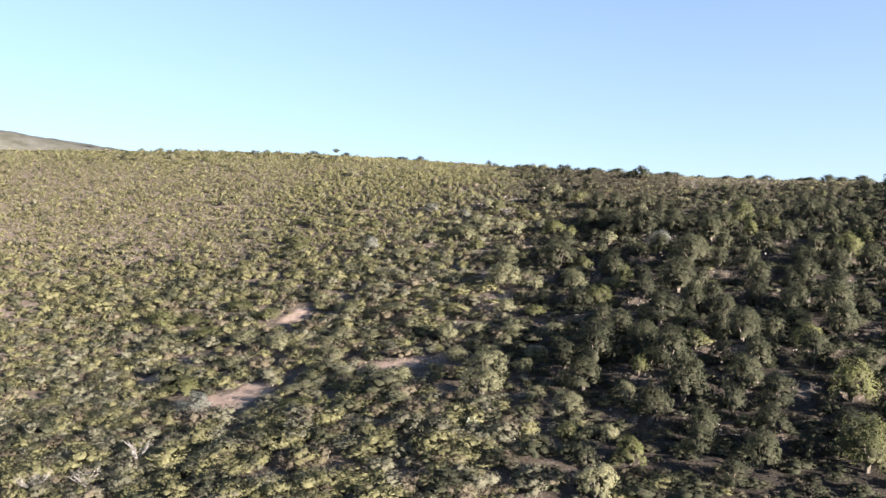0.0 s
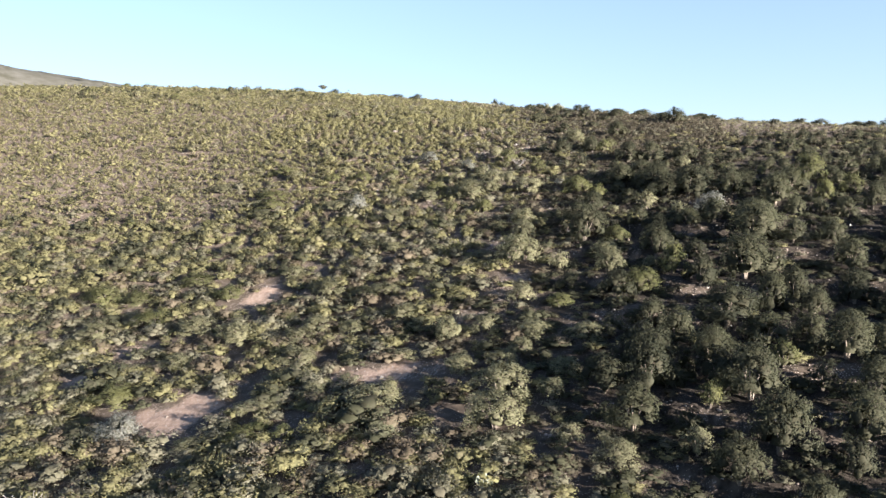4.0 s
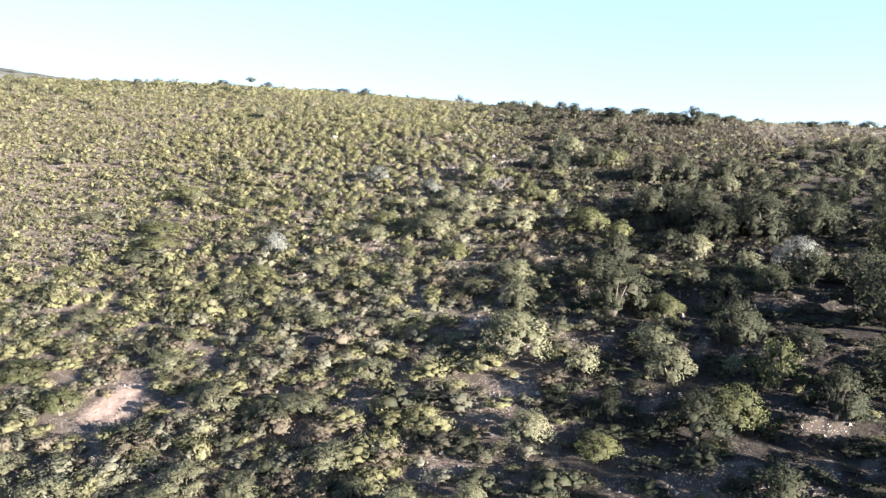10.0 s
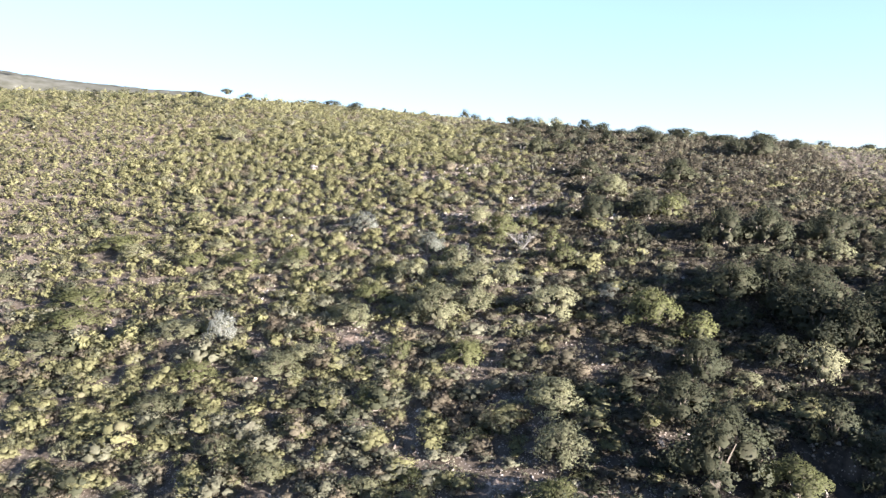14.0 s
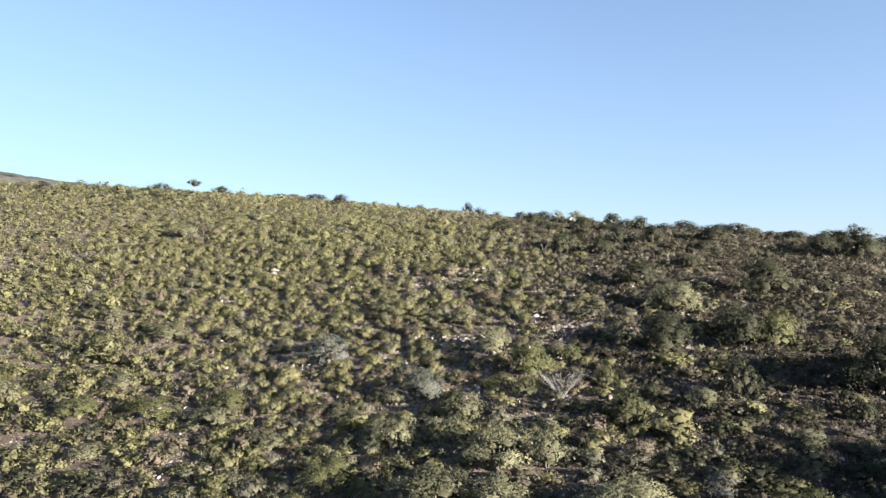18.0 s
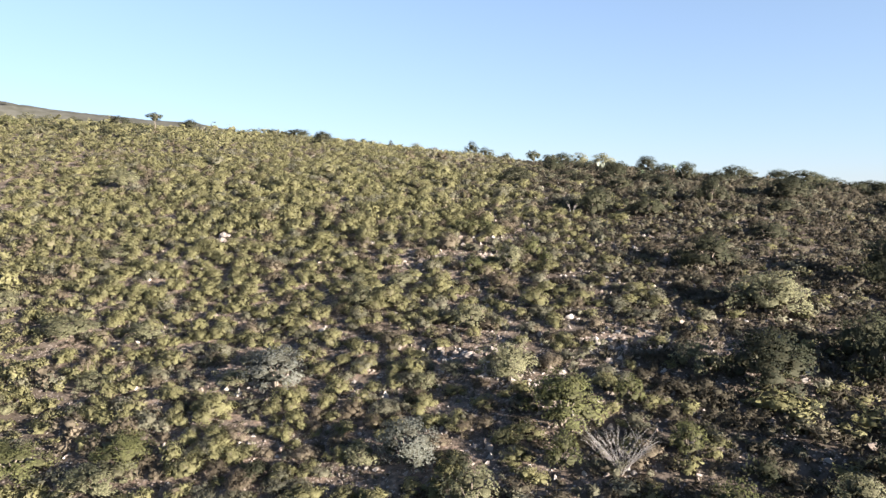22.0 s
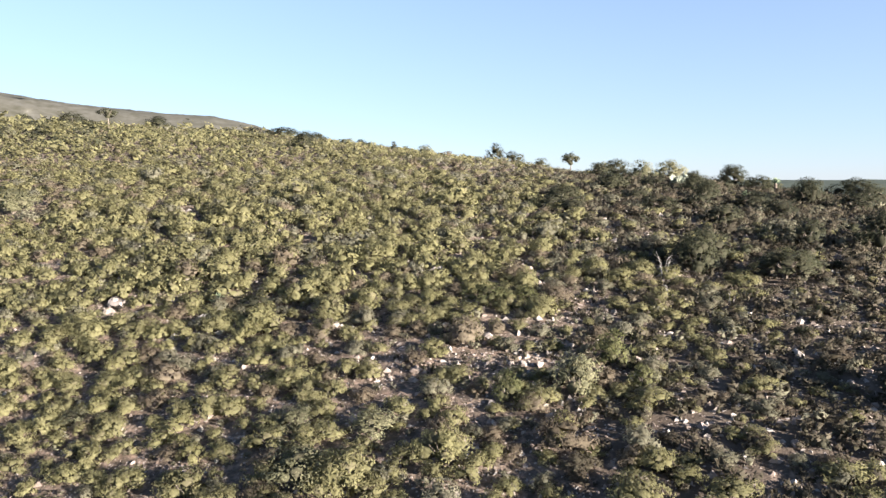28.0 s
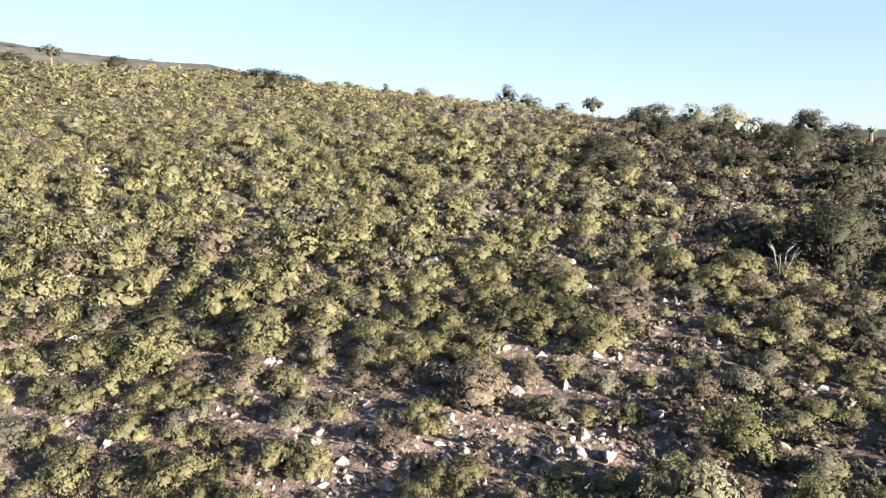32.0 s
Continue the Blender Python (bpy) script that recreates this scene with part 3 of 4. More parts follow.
# negative values paint the soil dark under thicket and on terraces, as shade would
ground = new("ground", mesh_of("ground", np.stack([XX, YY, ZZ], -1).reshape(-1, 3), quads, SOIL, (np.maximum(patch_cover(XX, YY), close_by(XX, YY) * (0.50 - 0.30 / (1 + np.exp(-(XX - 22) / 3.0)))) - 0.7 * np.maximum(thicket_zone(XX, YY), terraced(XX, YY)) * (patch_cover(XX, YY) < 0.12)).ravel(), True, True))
tagged(ground, "stony pinkish brown soil of a scrub-covered hillside", "ground", kind="structure")


# ---- far mountain and plateau ----
def ridge(name, stops, dist, depth, steps, rows, material, rugged, label, foot=-20.0, seed=3):
    """A long hill: crest heights by bearing (degrees clockwise from +y) at one distance."""
    az = np.linspace(stops[0][0], stops[-1][0], steps)
    top = np.interp(az, [s[0] for s in stops], [s[1] for s in stops])
    r = np.random.default_rng(seed)
    for lam, amp in ((60, 1.0), (23, 0.6), (9, 0.4), (4, 0.25)):
        k = np.interp(np.arange(steps), np.arange(0, steps + lam, lam), r.normal(0, 1, len(np.arange(0, steps + lam, lam))))
        top = top + rugged * amp * 0.5 * k
    verts = []
    for j in range(rows):
        f = j / (rows - 1)
        rise = np.sin(min(f / 0.62, 1) * np.pi / 2) ** 1.25 if f < 0.62 else np.cos((f - 0.62) / 0.38 * np.pi / 2)
        gully = np.interp(np.arange(steps) + 9 * f * np.sin(f * 9), np.arange(0, steps + 12, 6), r.normal(0, 1, len(np.arange(0, steps + 12, 6))))
        d = dist - depth * 0.62 + depth * f + rugged * 4.0 * gully * (1 - f)
        z = foot + (top - foot) * rise + rugged * 0.9 * gully * (0.15 < f < 0.6) + rugged * r.normal(0, 0.15, steps) * (0.1 < f < 0.62)
        verts.append(np.stack([d * np.sin(np.radians(az)), d * np.cos(np.radians(az)), z], 1))
    ii = np.arange(steps * rows).reshape(rows, steps)
    q = np.stack([ii[:-1, :-1], ii[:-1, 1:], ii[1:, 1:], ii[1:, :-1]], -1).reshape(-1, 4)
    ob = new(name, mesh_of(name, np.concatenate(verts), q, material, smooth=True))
    return tagged(ob, label, "hill", kind="structure")


ridge("mountain", [(-70, 450), (-50, 425), (-36, 392), (-32, 378), (-28, 352), (-24, 327), (-20, 312), (-15, 298), (-12, 268), (-8, 200), (-3, 60)], 3000, 1300, 520, 60, MOUNTAIN, 2.6,
      "distant mountain ridge with grey cliffs and thin scrub")
ridge("plateau", [(-10, 40), (10, 58), (25, 64), (40, 62), (60, 60), (80, 58)], 3200, 1200, 200, 12, PLATEAU, 2.0, "dark distant plateau on the horizon", -40.0, 8)


# ---- shrubs ----
def at(x, y, turn=0.0, wide=1.0, high=1.0, sink=0.06):
    return Matrix.LocRotScale((x, y, float(height(x, y)) - sink), Euler((0, 0, turn)), (wide, wide, high))


def kit(name, seeds, material, lobes, leaves, size, **how):
    """A few crowns and stems of one kind of shrub, shared by its copies."""
    made = []
    for s in seeds:
        v, f, soft = crown(s, lobes, leaves, size, **how)
        sv, sf = stems(s, 5, 0.25, 0.022)
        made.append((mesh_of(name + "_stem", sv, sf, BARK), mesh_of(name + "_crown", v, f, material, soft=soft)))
    return made


def plant(name, kits, x, y, wide, high, label, category, group, rnd):
    stem, crown_mesh = kits[rnd.randrange(len(kits))]
    thing = root(name, at(x, y, rnd.uniform(0, 6.28), wide, high), label, category, group)
    child("stem", stem, thing)
    child("crown", crown_mesh, thing)
    return thing


rnd = random.Random(11)
BIG = dict(spread=0.38, low=0.14, upright=0.3, buds=6)
GRAND = [kit(n + "_large", s, m, 20, 3000, 0.036, **BIG) for n, s, m in (("thicket", (41, 42, 43), DARKLEAF), ("greybush", (51, 52, 53), BUSHLEAF), ("limebush", (61, 62), LIMELEAF), ("silverbush", (71, 72), SILVERLEAF))]
DARK_KIT = kit("thicket", (1, 2, 3, 4, 5, 6), DARKLEAF, 13, 1200, 0.048, **BIG)
GREY_KIT = kit("greybush", (11, 12, 13, 14, 15), BUSHLEAF, 13, 1200, 0.048, **BIG)
LIME_KIT = kit("limebush", (21, 22, 23, 24), LIMELEAF, 13, 1200, 0.048, **BIG)
SILVER_KIT = kit("silverbush", (31, 32, 33), SILVERLEAF, 14, 1500, 0.04, **BIG)
TAKEN = []
DARK_ALL = DARK_A + DARK_B + DARK_C + DARK_D + DARK_E
PALER = [q for q in DARK_ALL if (q[0] < 0.16 * q[1] and q[1] < 262) or (q[0] < -20 and q[1] < 300)]      # out on the open slope they are greyer
DARKER = [q for q in GREY_A + GREY_B + GREY_C if q[0] > 24 and q[1] < 264]      # in the thicket they are darker
for k, (rows, kits, name, label, group) in enumerate((
        ([q for q in DARK_ALL if q not in PALER] + DARKER, DARK_KIT, "thicket_bush", "dense dark green thicket bush on the slope", "thicket bushes"),
        ([q for q in GREY_A + GREY_B + GREY_C if q not in DARKER] + PALER, GREY_KIT, "grey_bush", "large grey-green rounded bush on stony soil", "grey bushes"),
        (LIME_A + LIME_B, LIME_KIT, "green_bush", "fresh yellow-green leafy bush on the slope", "green bushes"),
        (SILVER_A, SILVER_KIT, "silver_bush", "pale silver-grey bush with fine leaves", "silver bushes"))):
    for x, y, w, h in rows:
        plant(name, GRAND[k] if w > 4.4 else kits, x, y, w * (1.04, 0.92, 0.92, 0.85)[k] * (0.72 if 258 < y < 304 and w > 4.0 else 1.0), h * ((1.2 if k == 3 else 0.8) if x < 0 else (1.6 if x > 20 and y < 262 else 1.15, 1.15, 1.15, 1.2)[k]) + (1.0 if y > 308 else 0.0), label, "bush", group, rnd)
        TAKEN.append((x, y, w))
# dark bushes along the crest
spot = random.Random(4)
for k in range(270):
    if k < 60:
        x, y = spot.uniform(33, 66), spot.uniform(284, 326)
        w = spot.uniform(2.2, 4.6)
    elif k < 230:
        x = spot.uniform(46, 190)
        y = spot.uniform(262, 345) - 0.05 * x
        w = spot.uniform(2.8, 7.0)
    else:
        x = spot.uniform(-190, -20)
        y = spot.uniform(345, 392)
        w = spot.uniform(1.8, 3.6)
    if all(math.hypot(x - q, y - p) > 0.45 * (w + o) for q, p, o in TAKEN):
        plant("crest_bush", GRAND[0] if w > 4.6 else DARK_KIT, x, y, w, w * spot.uniform(0.38, 0.62), "dense dark green bush on the crest of the hill", "bush", "crest bushes", spot)
        TAKEN.append((x, y, w))

# single bushes that stand out of the low cover on the open slope
for k in range(420):
    if k < 330:
        x, y = spot.uniform(-135, 14), spot.uniform(160, 258)
        w, flatness = spot.uniform(1.9, 4.2), spot.uniform(0.55, 0.75)
    else:
        x, y = spot.uniform(-178, -62), spot.uniform(335, 388)
        w, flatness = spot.uniform(2.4, 5.0), spot.uniform(0.5, 0.7)
    if abs(x) < 0.6 * y and all(math.hypot(x - q, y - p) > 0.75 * (w + o) for q, p, o in TAKEN) and patch_cover(np.array([x]), np.array([y]))[0] < 0.1:
        which = spot.choice((0, 1, 1, 1, 2))
        plant(("thicket_bush", "grey_bush", "green_bush")[which], (DARK_KIT, GREY_KIT, LIME_KIT)[which], x, y, w, w * flatness, ("dense dark green bush standing out of low scrub", "grey-green rounded bush standing out of low scrub", "fresh yellow-green bush standing out of low scrub")[which], "bush", ("thicket bushes", "grey bushes", "green bushes")[which], spot)
        TAKEN.append((x, y, w))

# tall thicket on the lower slope, in groups with open soil between
# bushes out of view on the right, added tall to throw shade across
BEYOND = []
for k in range(1500):
    x, y = spot.uniform(12, 165), spot.uniform(88, 232)
    w = spot.uniform(2.4, 6.4) + 0.8 * (x > 0.3 * y) * (y < 180) if y < 192 else spot.uniform(1.6, 3.8)
    if x < 0.62 * y + 45 and spot.random() < thicket_zone(x, y) and all(math.hypot(x - q, y - p) > (0.5 if y < 192 else 0.46) * (w + o) for q, p, o in TAKEN) and patch_cover(np.array([x]), np.array([y]))[0] < 0.16:
        TAKEN.append((x, y, w))
        if x > 0.6 * y + 8:
            BEYOND.append((x, y, w, w * spot.uniform(1.3, 1.8), spot.uniform(0, 6.28)))
            continue
        which = spot.choice((0, 1, 1, 2) if x < 0.30 * y else (0, 0, 0, 0, 0, 2))
        plant("thicket_bush", GRAND[which] if w > 4.2 else (DARK_KIT, GREY_KIT, LIME_KIT)[which], x, y, w, w * spot.uniform(0.7, 0.95) * (1.4 if x > 0.2 * y and y < 192 else 1.1), "tall dark green thicket bush on the lower slope", "bush", "thicket bushes", spot)

# ---- the cover of small shrubs ----
rng = np.random.default_rng(21)


def scatter(x0, x1, y0, y1, step):
    x, y = np.meshgrid(np.arange(x0, x1, step), np.arange(y0, y1, step))
    x = (x + rng.uniform(-0.62, 0.62, x.shape) * step).ravel()
    y = (y + rng.uniform(-0.62, 0.62, y.shape) * step).ravel()
    return x, y


ax, ay = scatter(-75, 95, 205, 330, 1.32)
keep = close_by(ax, ay)
ax, ay = ax[keep], ay[keep]
cx, cy = scatter(-270, 270, 66, 388, 1.42)
keep = (np.abs(cx) < 0.68 * cy + 12) & (cy < 380 - 0.5 * np.maximum(cx, 0)) & ~close_by(cx, cy)
cx, cy = np.concatenate([ax, cx[keep]]), np.concatenate([ay, cy[keep]])
bare = patch_cover(cx, cy)
edge_x = 8 + 18 / (1 + np.exp(-(cy - 200) / 8.0)) + 4.0 * np.sin(cy / 13.0) + 2.5 * np.sin(cy / 5.3 + 1)
right = 1 / (1 + np.exp(-(cx - edge_x) / 6.5))
lower = 1 / (1 + np.exp((cy - 206 - 0.26 * np.abs(cx)) / 9.0))
clump = 0.5 + 0.5 * np.sin(cx / 4.1 + 1.7 * np.sin(cy / 5.2)) * np.sin(cy / 3.7 + 1.3 * np.sin(cx / 6.1))
thick = thicket_zone(cx, cy)
upper = 1 / (1 + np.exp(-(cy - 238) / 9.0))
sunward = patch_cover(cx - 3.0, cy + 2.3) * (cy < 195) * (cx < 0)
want = (1.02 - 0.22 * right * upper * close_by(cx, cy) - 0.42 * lower - 0.08 * thick) * (0.75 + 0.35 * clump) * np.clip(1 - 1.15 * np.maximum(bare, 0.9 * sunward), 0, 1)
broad = 1 / (1 + np.exp(-np.clip((176 - cy - 0.25 * np.abs(cx)) / 7.0, -50, 50))) * (1 - right)
ok = rng.uniform(0, 1, len(cx)) < want - 0.16 * broad
for q, p, o in TAKEN:
    ok &= (cx - q) ** 2 + (cy - p) ** 2 > (0.40 * o) ** 2
for q, p, o in ROCKS_A + ROCKS_B:
    ok &= np.hypot(cx - q, cy - p + 0.6) > 0.6 * o + 0.4
cx, cy, right, lower, thick, upper, broad = cx[ok], cy[ok], right[ok], lower[ok], thick[ok], upper[ok], broad[ok]
dice = rng.uniform(0, 1, len(cx))
p_olive = 0.54 + 0.26 * upper * (1 - right) - 0.38 * right - 0.10 * lower - 0.05 * thick
p_grey = 0.22 - 0.10 * upper * (1 - right) + 0.18 * right + 0.08 * lower - 0.34 * thick
p_brown = 0.22 - 0.14 * upper * (1 - right) + 0.34 * right - 0.02 * lower - 0.30 * thick
kind = np.where(dice < p_olive, 0, np.where(dice < p_olive + p_grey, 1, np.where(dice < p_olive + p_grey + p_brown, 2, 3)))
kind = np.where((kind == 2) & (rng.uniform(0, 1, len(cx)) < right), 4, kind)
outer = (cx < -20) & (cy > 195) & ~close_by(cx, cy)              # the open slope up to the crest is greener
kind = np.where(outer & ((kind == 1) | (kind == 2)) & (rng.uniform(0, 1, len(cx)) < 0.45), rng.choice((0, 0, 3), len(cx)), kind)
kind = np.where((kind == 4) & (cy > 250) & (rng.uniform(0, 1, len(cx)) < 0.45), rng.choice((0, 1, 1, 3), len(cx)), kind)
kind = np.where((kind == 1) & (cy < 240) & (rng.uniform(0, 1, len(cx)) < 0.6 * right), rng.choice((0, 3, 4), len(cx)), kind)
wide = np.where(close_by(cx, cy), 1.40, 1.5) * (1 + 0.12 * upper * (cy > 262)) * np.exp(rng.normal(0, 0.27, len(cx))) * (1 - 0.36 * right + 0.22 * right * (cy < 246) + 0.80 * lower - 0.22 * thick + 0.75 * broad) * np.where(kind == 3, 1.25, 1.0) * np.where(outer, np.exp(rng.normal(0.06, 0.16, len(cx))), 1.0)
high = wide * np.where(lower > 0.3, 1.0, wide ** -0.15) * rng.uniform(0.62, 0.84, len(cx)) * (1 - 0.3 * right) * (1 - 0.27 * lower) * (1 - 0.08 * broad) * np.where(cy > 300, 0.8, 1.0)
turn = rng.uniform(0, 2 * np.pi, len(cx))
near = (np.abs(cx - 9) < 20 + 0.62 * (cy - 234)) & (cy > 224) & (cy < 270)
low_down = ~near & ~close_by(cx, cy) & (lower > 0.5) & (np.abs(cx) < 0.66 * cy + 6) & (cy > 84)
beyond = ~near & close_by(cx, cy) & (cy < 312)
middle = ~near & ~low_down & ~beyond & (((np.abs(cx - 5) < 66) & (cy > 110) & (cy < 290)) | close_by(cx, cy))
SHRUBS = (("olive_shrub", OLIVE, "bushy olive-green shrub with fine upright twigs", "olive shrubs"),
          ("grey_shrub", GREYLEAF, "small grey-green shrub on stony ground", "grey shrubs"),
          ("brown_shrub", BROWNLEAF, "low dry brown shrub with thin twigs", "brown shrubs"),
          ("green_shrub", DARKLEAF, "small dark green leafy shrub", "dark shrubs"),
          ("twiggy_shrub", TWIGLEAF, "low dark brown twiggy shrub among stones", "twiggy shrubs"))


def spread(name, templates, x, y, w, h, f, material, label):
    """One sheet of many shrubs, too many to count."""
    if not len(x):
        return
    gen = np.random.default_rng(len(x))
    which = gen.integers(0, len(templates), len(x))
    z = height(x, y) - 0.05
    verts, tris, tones, base = [], [], [], 0
    softs = []
    for k, (v, t, *soft) in enumerate(templates):
        s = np.nonzero(which == k)[0]
        c, n = np.cos(f[s])[:, None], np.sin(f[s])[:, None]
        px = (v[None, :, 0] * c - v[None, :, 1] * n) * w[s][:, None] + x[s][:, None]
        py = (v[None, :, 0] * n + v[None, :, 1] * c) * w[s][:, None] + y[s][:, None]
        pz = v[None, :, 2] * h[s][:, None] + z[s][:, None]
        verts.append(np.stack([px, py, pz], -1).reshape(-1, 3))
        tris.append((t[None] + (np.arange(len(s)) * len(v))[:, None, None]).reshape(-1, 3) + base)
        tones.append(np.repeat(gen.uniform(0, 1, len(s)), len(v)))
        base += len(s) * len(v)
        if soft:
            q = soft[0]
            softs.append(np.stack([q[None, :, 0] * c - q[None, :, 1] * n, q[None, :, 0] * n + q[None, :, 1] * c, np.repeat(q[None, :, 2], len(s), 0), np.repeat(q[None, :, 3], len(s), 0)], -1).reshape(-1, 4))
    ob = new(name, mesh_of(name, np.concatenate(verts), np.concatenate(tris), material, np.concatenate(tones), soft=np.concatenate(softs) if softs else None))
    tagged(ob, label, "shrubs", kind="stuff")


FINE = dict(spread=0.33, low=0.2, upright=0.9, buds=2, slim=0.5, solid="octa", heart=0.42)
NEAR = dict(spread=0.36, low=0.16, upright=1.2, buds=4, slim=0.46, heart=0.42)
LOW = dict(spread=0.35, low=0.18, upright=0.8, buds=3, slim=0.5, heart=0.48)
for k, (name, material, label, group) in enumerate(SHRUBS):
    close = [crown(100 + 10 * k + s, 9, 1000, 0.068, **NEAR) for s in range(6)]
    mid = [crown(200 + 10 * k + s, 4, 120, 0.15, **FINE) for s in range(5)]
    far = [crown(300 + 10 * k + s, 2, 26, 0.22, **FINE) for s in range(5)]
    mine = kind == k
    s = np.nonzero(mine & near)[0]
    order = s[np.argsort(np.hypot(cx[s] - 10, (cy[s] - 250)))]
    single, rest = order[:290], order[290:]
    kits = []
    for j, (v, f, soft) in enumerate(close):
        sv, sf = stems(500 + j, 6, 0.3, 0.018)
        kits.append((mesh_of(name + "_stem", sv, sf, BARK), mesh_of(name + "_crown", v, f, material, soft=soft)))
    for i in single:
        plant(name, kits, float(cx[i]), float(cy[i]), float(wide[i]), float(high[i]) * 1.1, label, "shrub", group, rnd)
    spread(name + "_cover", close, cx[rest], cy[rest], wide[rest], high[rest] * 1.1, turn[rest], material, label + ", in a dense cover")
    s = np.nonzero(mine & middle)[0]
    spread(name + "_cover", mid, cx[s], cy[s], wide[s], high[s] * 1.1, turn[s], material, label + ", in a dense cover")
    s = np.nonzero(mine & beyond)[0]
    spread(name + "_cover", [crown(350 + 10 * k + s_, 5, 280, 0.105, **NEAR) for s_ in range(5)], cx[s], cy[s], wide[s], high[s] * 1.1, turn[s], material, label + ", in a dense cover up the slope")
    s = np.nonzero(mine & low_down)[0]
    spread(name + "_cover", [crown(250 + 10 * k + s_, 8, 320, 0.075, **LOW) for s_ in range(5)], cx[s], cy[s], wide[s], high[s] * 1.1, turn[s], material, label + ", in a dense cover on the lower slope")
    s = np.nonzero(mine & ~near & ~middle & ~low_down)[0]
    spread(name + "_cover", far, cx[s], cy[s], wide[s], high[s] * 1.1, turn[s], material, label + ", in a dense cover far up the slope")


ox, oy = scatter(-330, 330, -60, 440, 5.4)
ok = ((np.abs(ox) > 0.68 * oy + 12) | (oy < 66) | (oy > 384)) & (np.hypot(ox, oy - 220) < 330)
for q, p, o in TAKEN:
    ok &= (ox - q) ** 2 + (oy - p) ** 2 > (0.5 * o + 1.5) ** 2
ox, oy = ox[ok], oy[ok]
ow = rng.uniform(3.0, 5.6, len(ox))
on_right = rng.uniform(0, 1, len(ox)) < 1 / (1 + np.exp(-(ox - 10) / 12.0))
for pick, material, label in ((on_right, DARKLEAF, "dark green scrub over the outer slope"), (~on_right, OLIVE, "olive scrub over the outer slope")):
    spread("outer_scrub", [crown(380 + s, 2, 16, 0.24, **FINE) for s in range(4)], ox[pick], oy[pick], ow[pick], ow[pick] * 0.6, rng.uniform(0, 6.28, pick.sum()), material, label)
bx, by, bw, bh, bt = np.array(BEYOND).T
spread("thicket_cover", [crown(340 + s, 7, 200, 0.11, **FINE) for s in range(4)], bx, by, bw, bh, bt, DARKLEAF, "tall dark green thicket out of view, added to shade the slope")


# low tufts between the shrubs, where the soil is stony
tx, ty = np.meshgrid(np.arange(-40, 110, 0.8), np.arange(176, 312, 0.8))
tx = (tx + rng.uniform(-0.4, 0.4, tx.shape)).ravel()
ty = (ty + rng.uniform(-0.4, 0.4, ty.shape)).ravel()
to_right = 1 / (1 + np.exp(-(tx - 20) / 4.0))
ok = (rng.uniform(0, 1, len(tx)) < 0.36 + 0.46 * to_right) & (tx > -13 - 0.7 * np.maximum(ty - 225, 0)) & (tx < 0.34 * ty)
tx, ty, to_right = tx[ok], ty[ok], to_right[ok]
tw = (0.55 + 0.3 * to_right) * np.exp(rng.normal(0, 0.3, len(tx)))
half = rng.uniform(0, 1, len(tx)) < 0.40 + 0.55 * to_right
tuft = [crown(400 + s, 2, 34, 0.26, spread=0.28, low=0.25, upright=0.9, solid="octa") for s in range(5)]
for pick, material, label in ((half, TWIGLEAF, "low dry brown tufts between stones"), (~half, GREYLEAF, "low grey tufts between stones")):
    spread("low_tufts", tuft, tx[pick], ty[pick], tw[pick], tw[pick] * 0.8, rng.uniform(0, 6.28, pick.sum()), material, label)


# ---- rocks ----
def rock_shape(seed, fine=True):
    r = np.random.default_rng(seed)
    v, f = (BALL_V, BALL_F) if fine else (OCTA_V, OCTA_F)
    v = v.copy()
    for k in range(12):
        n = r.normal(0, 1, 3)
        n /= np.linalg.norm(n)
        d = v @ n
        lim = r.uniform(0.38, 0.75)
        v -= np.outer(np.maximum(d - lim, 0), n)
    v = v * r.uniform(0.86 if fine else 0.75, 1.12 if fine else 1.2, (len(v), 1)) * np.array((r.uniform(0.8, 1.2), r.uniform(0.7, 1.1), r.uniform(0.55, 0.85)))
    return v * 0.62, f


ROCK_MESHES = [mesh_of("rock", *rock_shape(700 + k), STONE) for k in range(8)]
PEBBLES = [rock_shape(800 + k, None) for k in range(5)]


def rock(x, y, size, r):
    ob = new("rock", ROCK_MESHES[r.randrange(8)])
    ob.matrix_world = Matrix.LocRotScale((x, y, float(height(x, y)) + size * 0.12), Euler((r.uniform(-0.4, 0.4), r.uniform(-0.4, 0.4), r.uniform(0, 6.28))), (size, size * r.uniform(0.8, 1.1), size * r.uniform(0.75, 1.0)))
    tagged(ob, "pale weathered sandstone rock lying on the soil", "rock", "rocks on the slope")


rr = random.Random(77)
for x, y, s in ROCKS_A + ROCKS_B:
    rock(x, y, min(s, 1.3), rr)
for qx, qy, rx, ry in RUBBLE:                   # heaps of broken stone
    for k in range(int(min(2.2 * rx * ry, 40)) if qy > 200 else 0):
        rock(rr.gauss(qx, 0.5 * rx), rr.gauss(qy, 0.5 * ry), rr.choice((0.2, 0.26, 0.33, 0.42, 0.65)), rr)
laid, MORE = 0, []
while laid < 1150:                              # in the gaps between the shrubs
    y = rr.uniform(222, 300)
    x = rr.gauss(14, 18) + (y - 240) * 0.12
    by = np.nonzero((np.abs(cx - x) < 2) & (np.abs(cy - y) < 2))[0]
    if len(by) and (np.hypot(cx[by] - x, cy[by] - y) / wide[by]).min() < 0.41:
        continue
    laid += 1
    if laid < 240:
        rock(x, y, rr.choice((0.3, 0.4, 0.5, 0.7)) * rr.uniform(0.7, 1.3), rr)
    else:
        MORE.append((x, y, rr.uniform(0.2, 0.55), rr.uniform(0, 6.28)))
mx, my, ms, mt = np.array(MORE).T
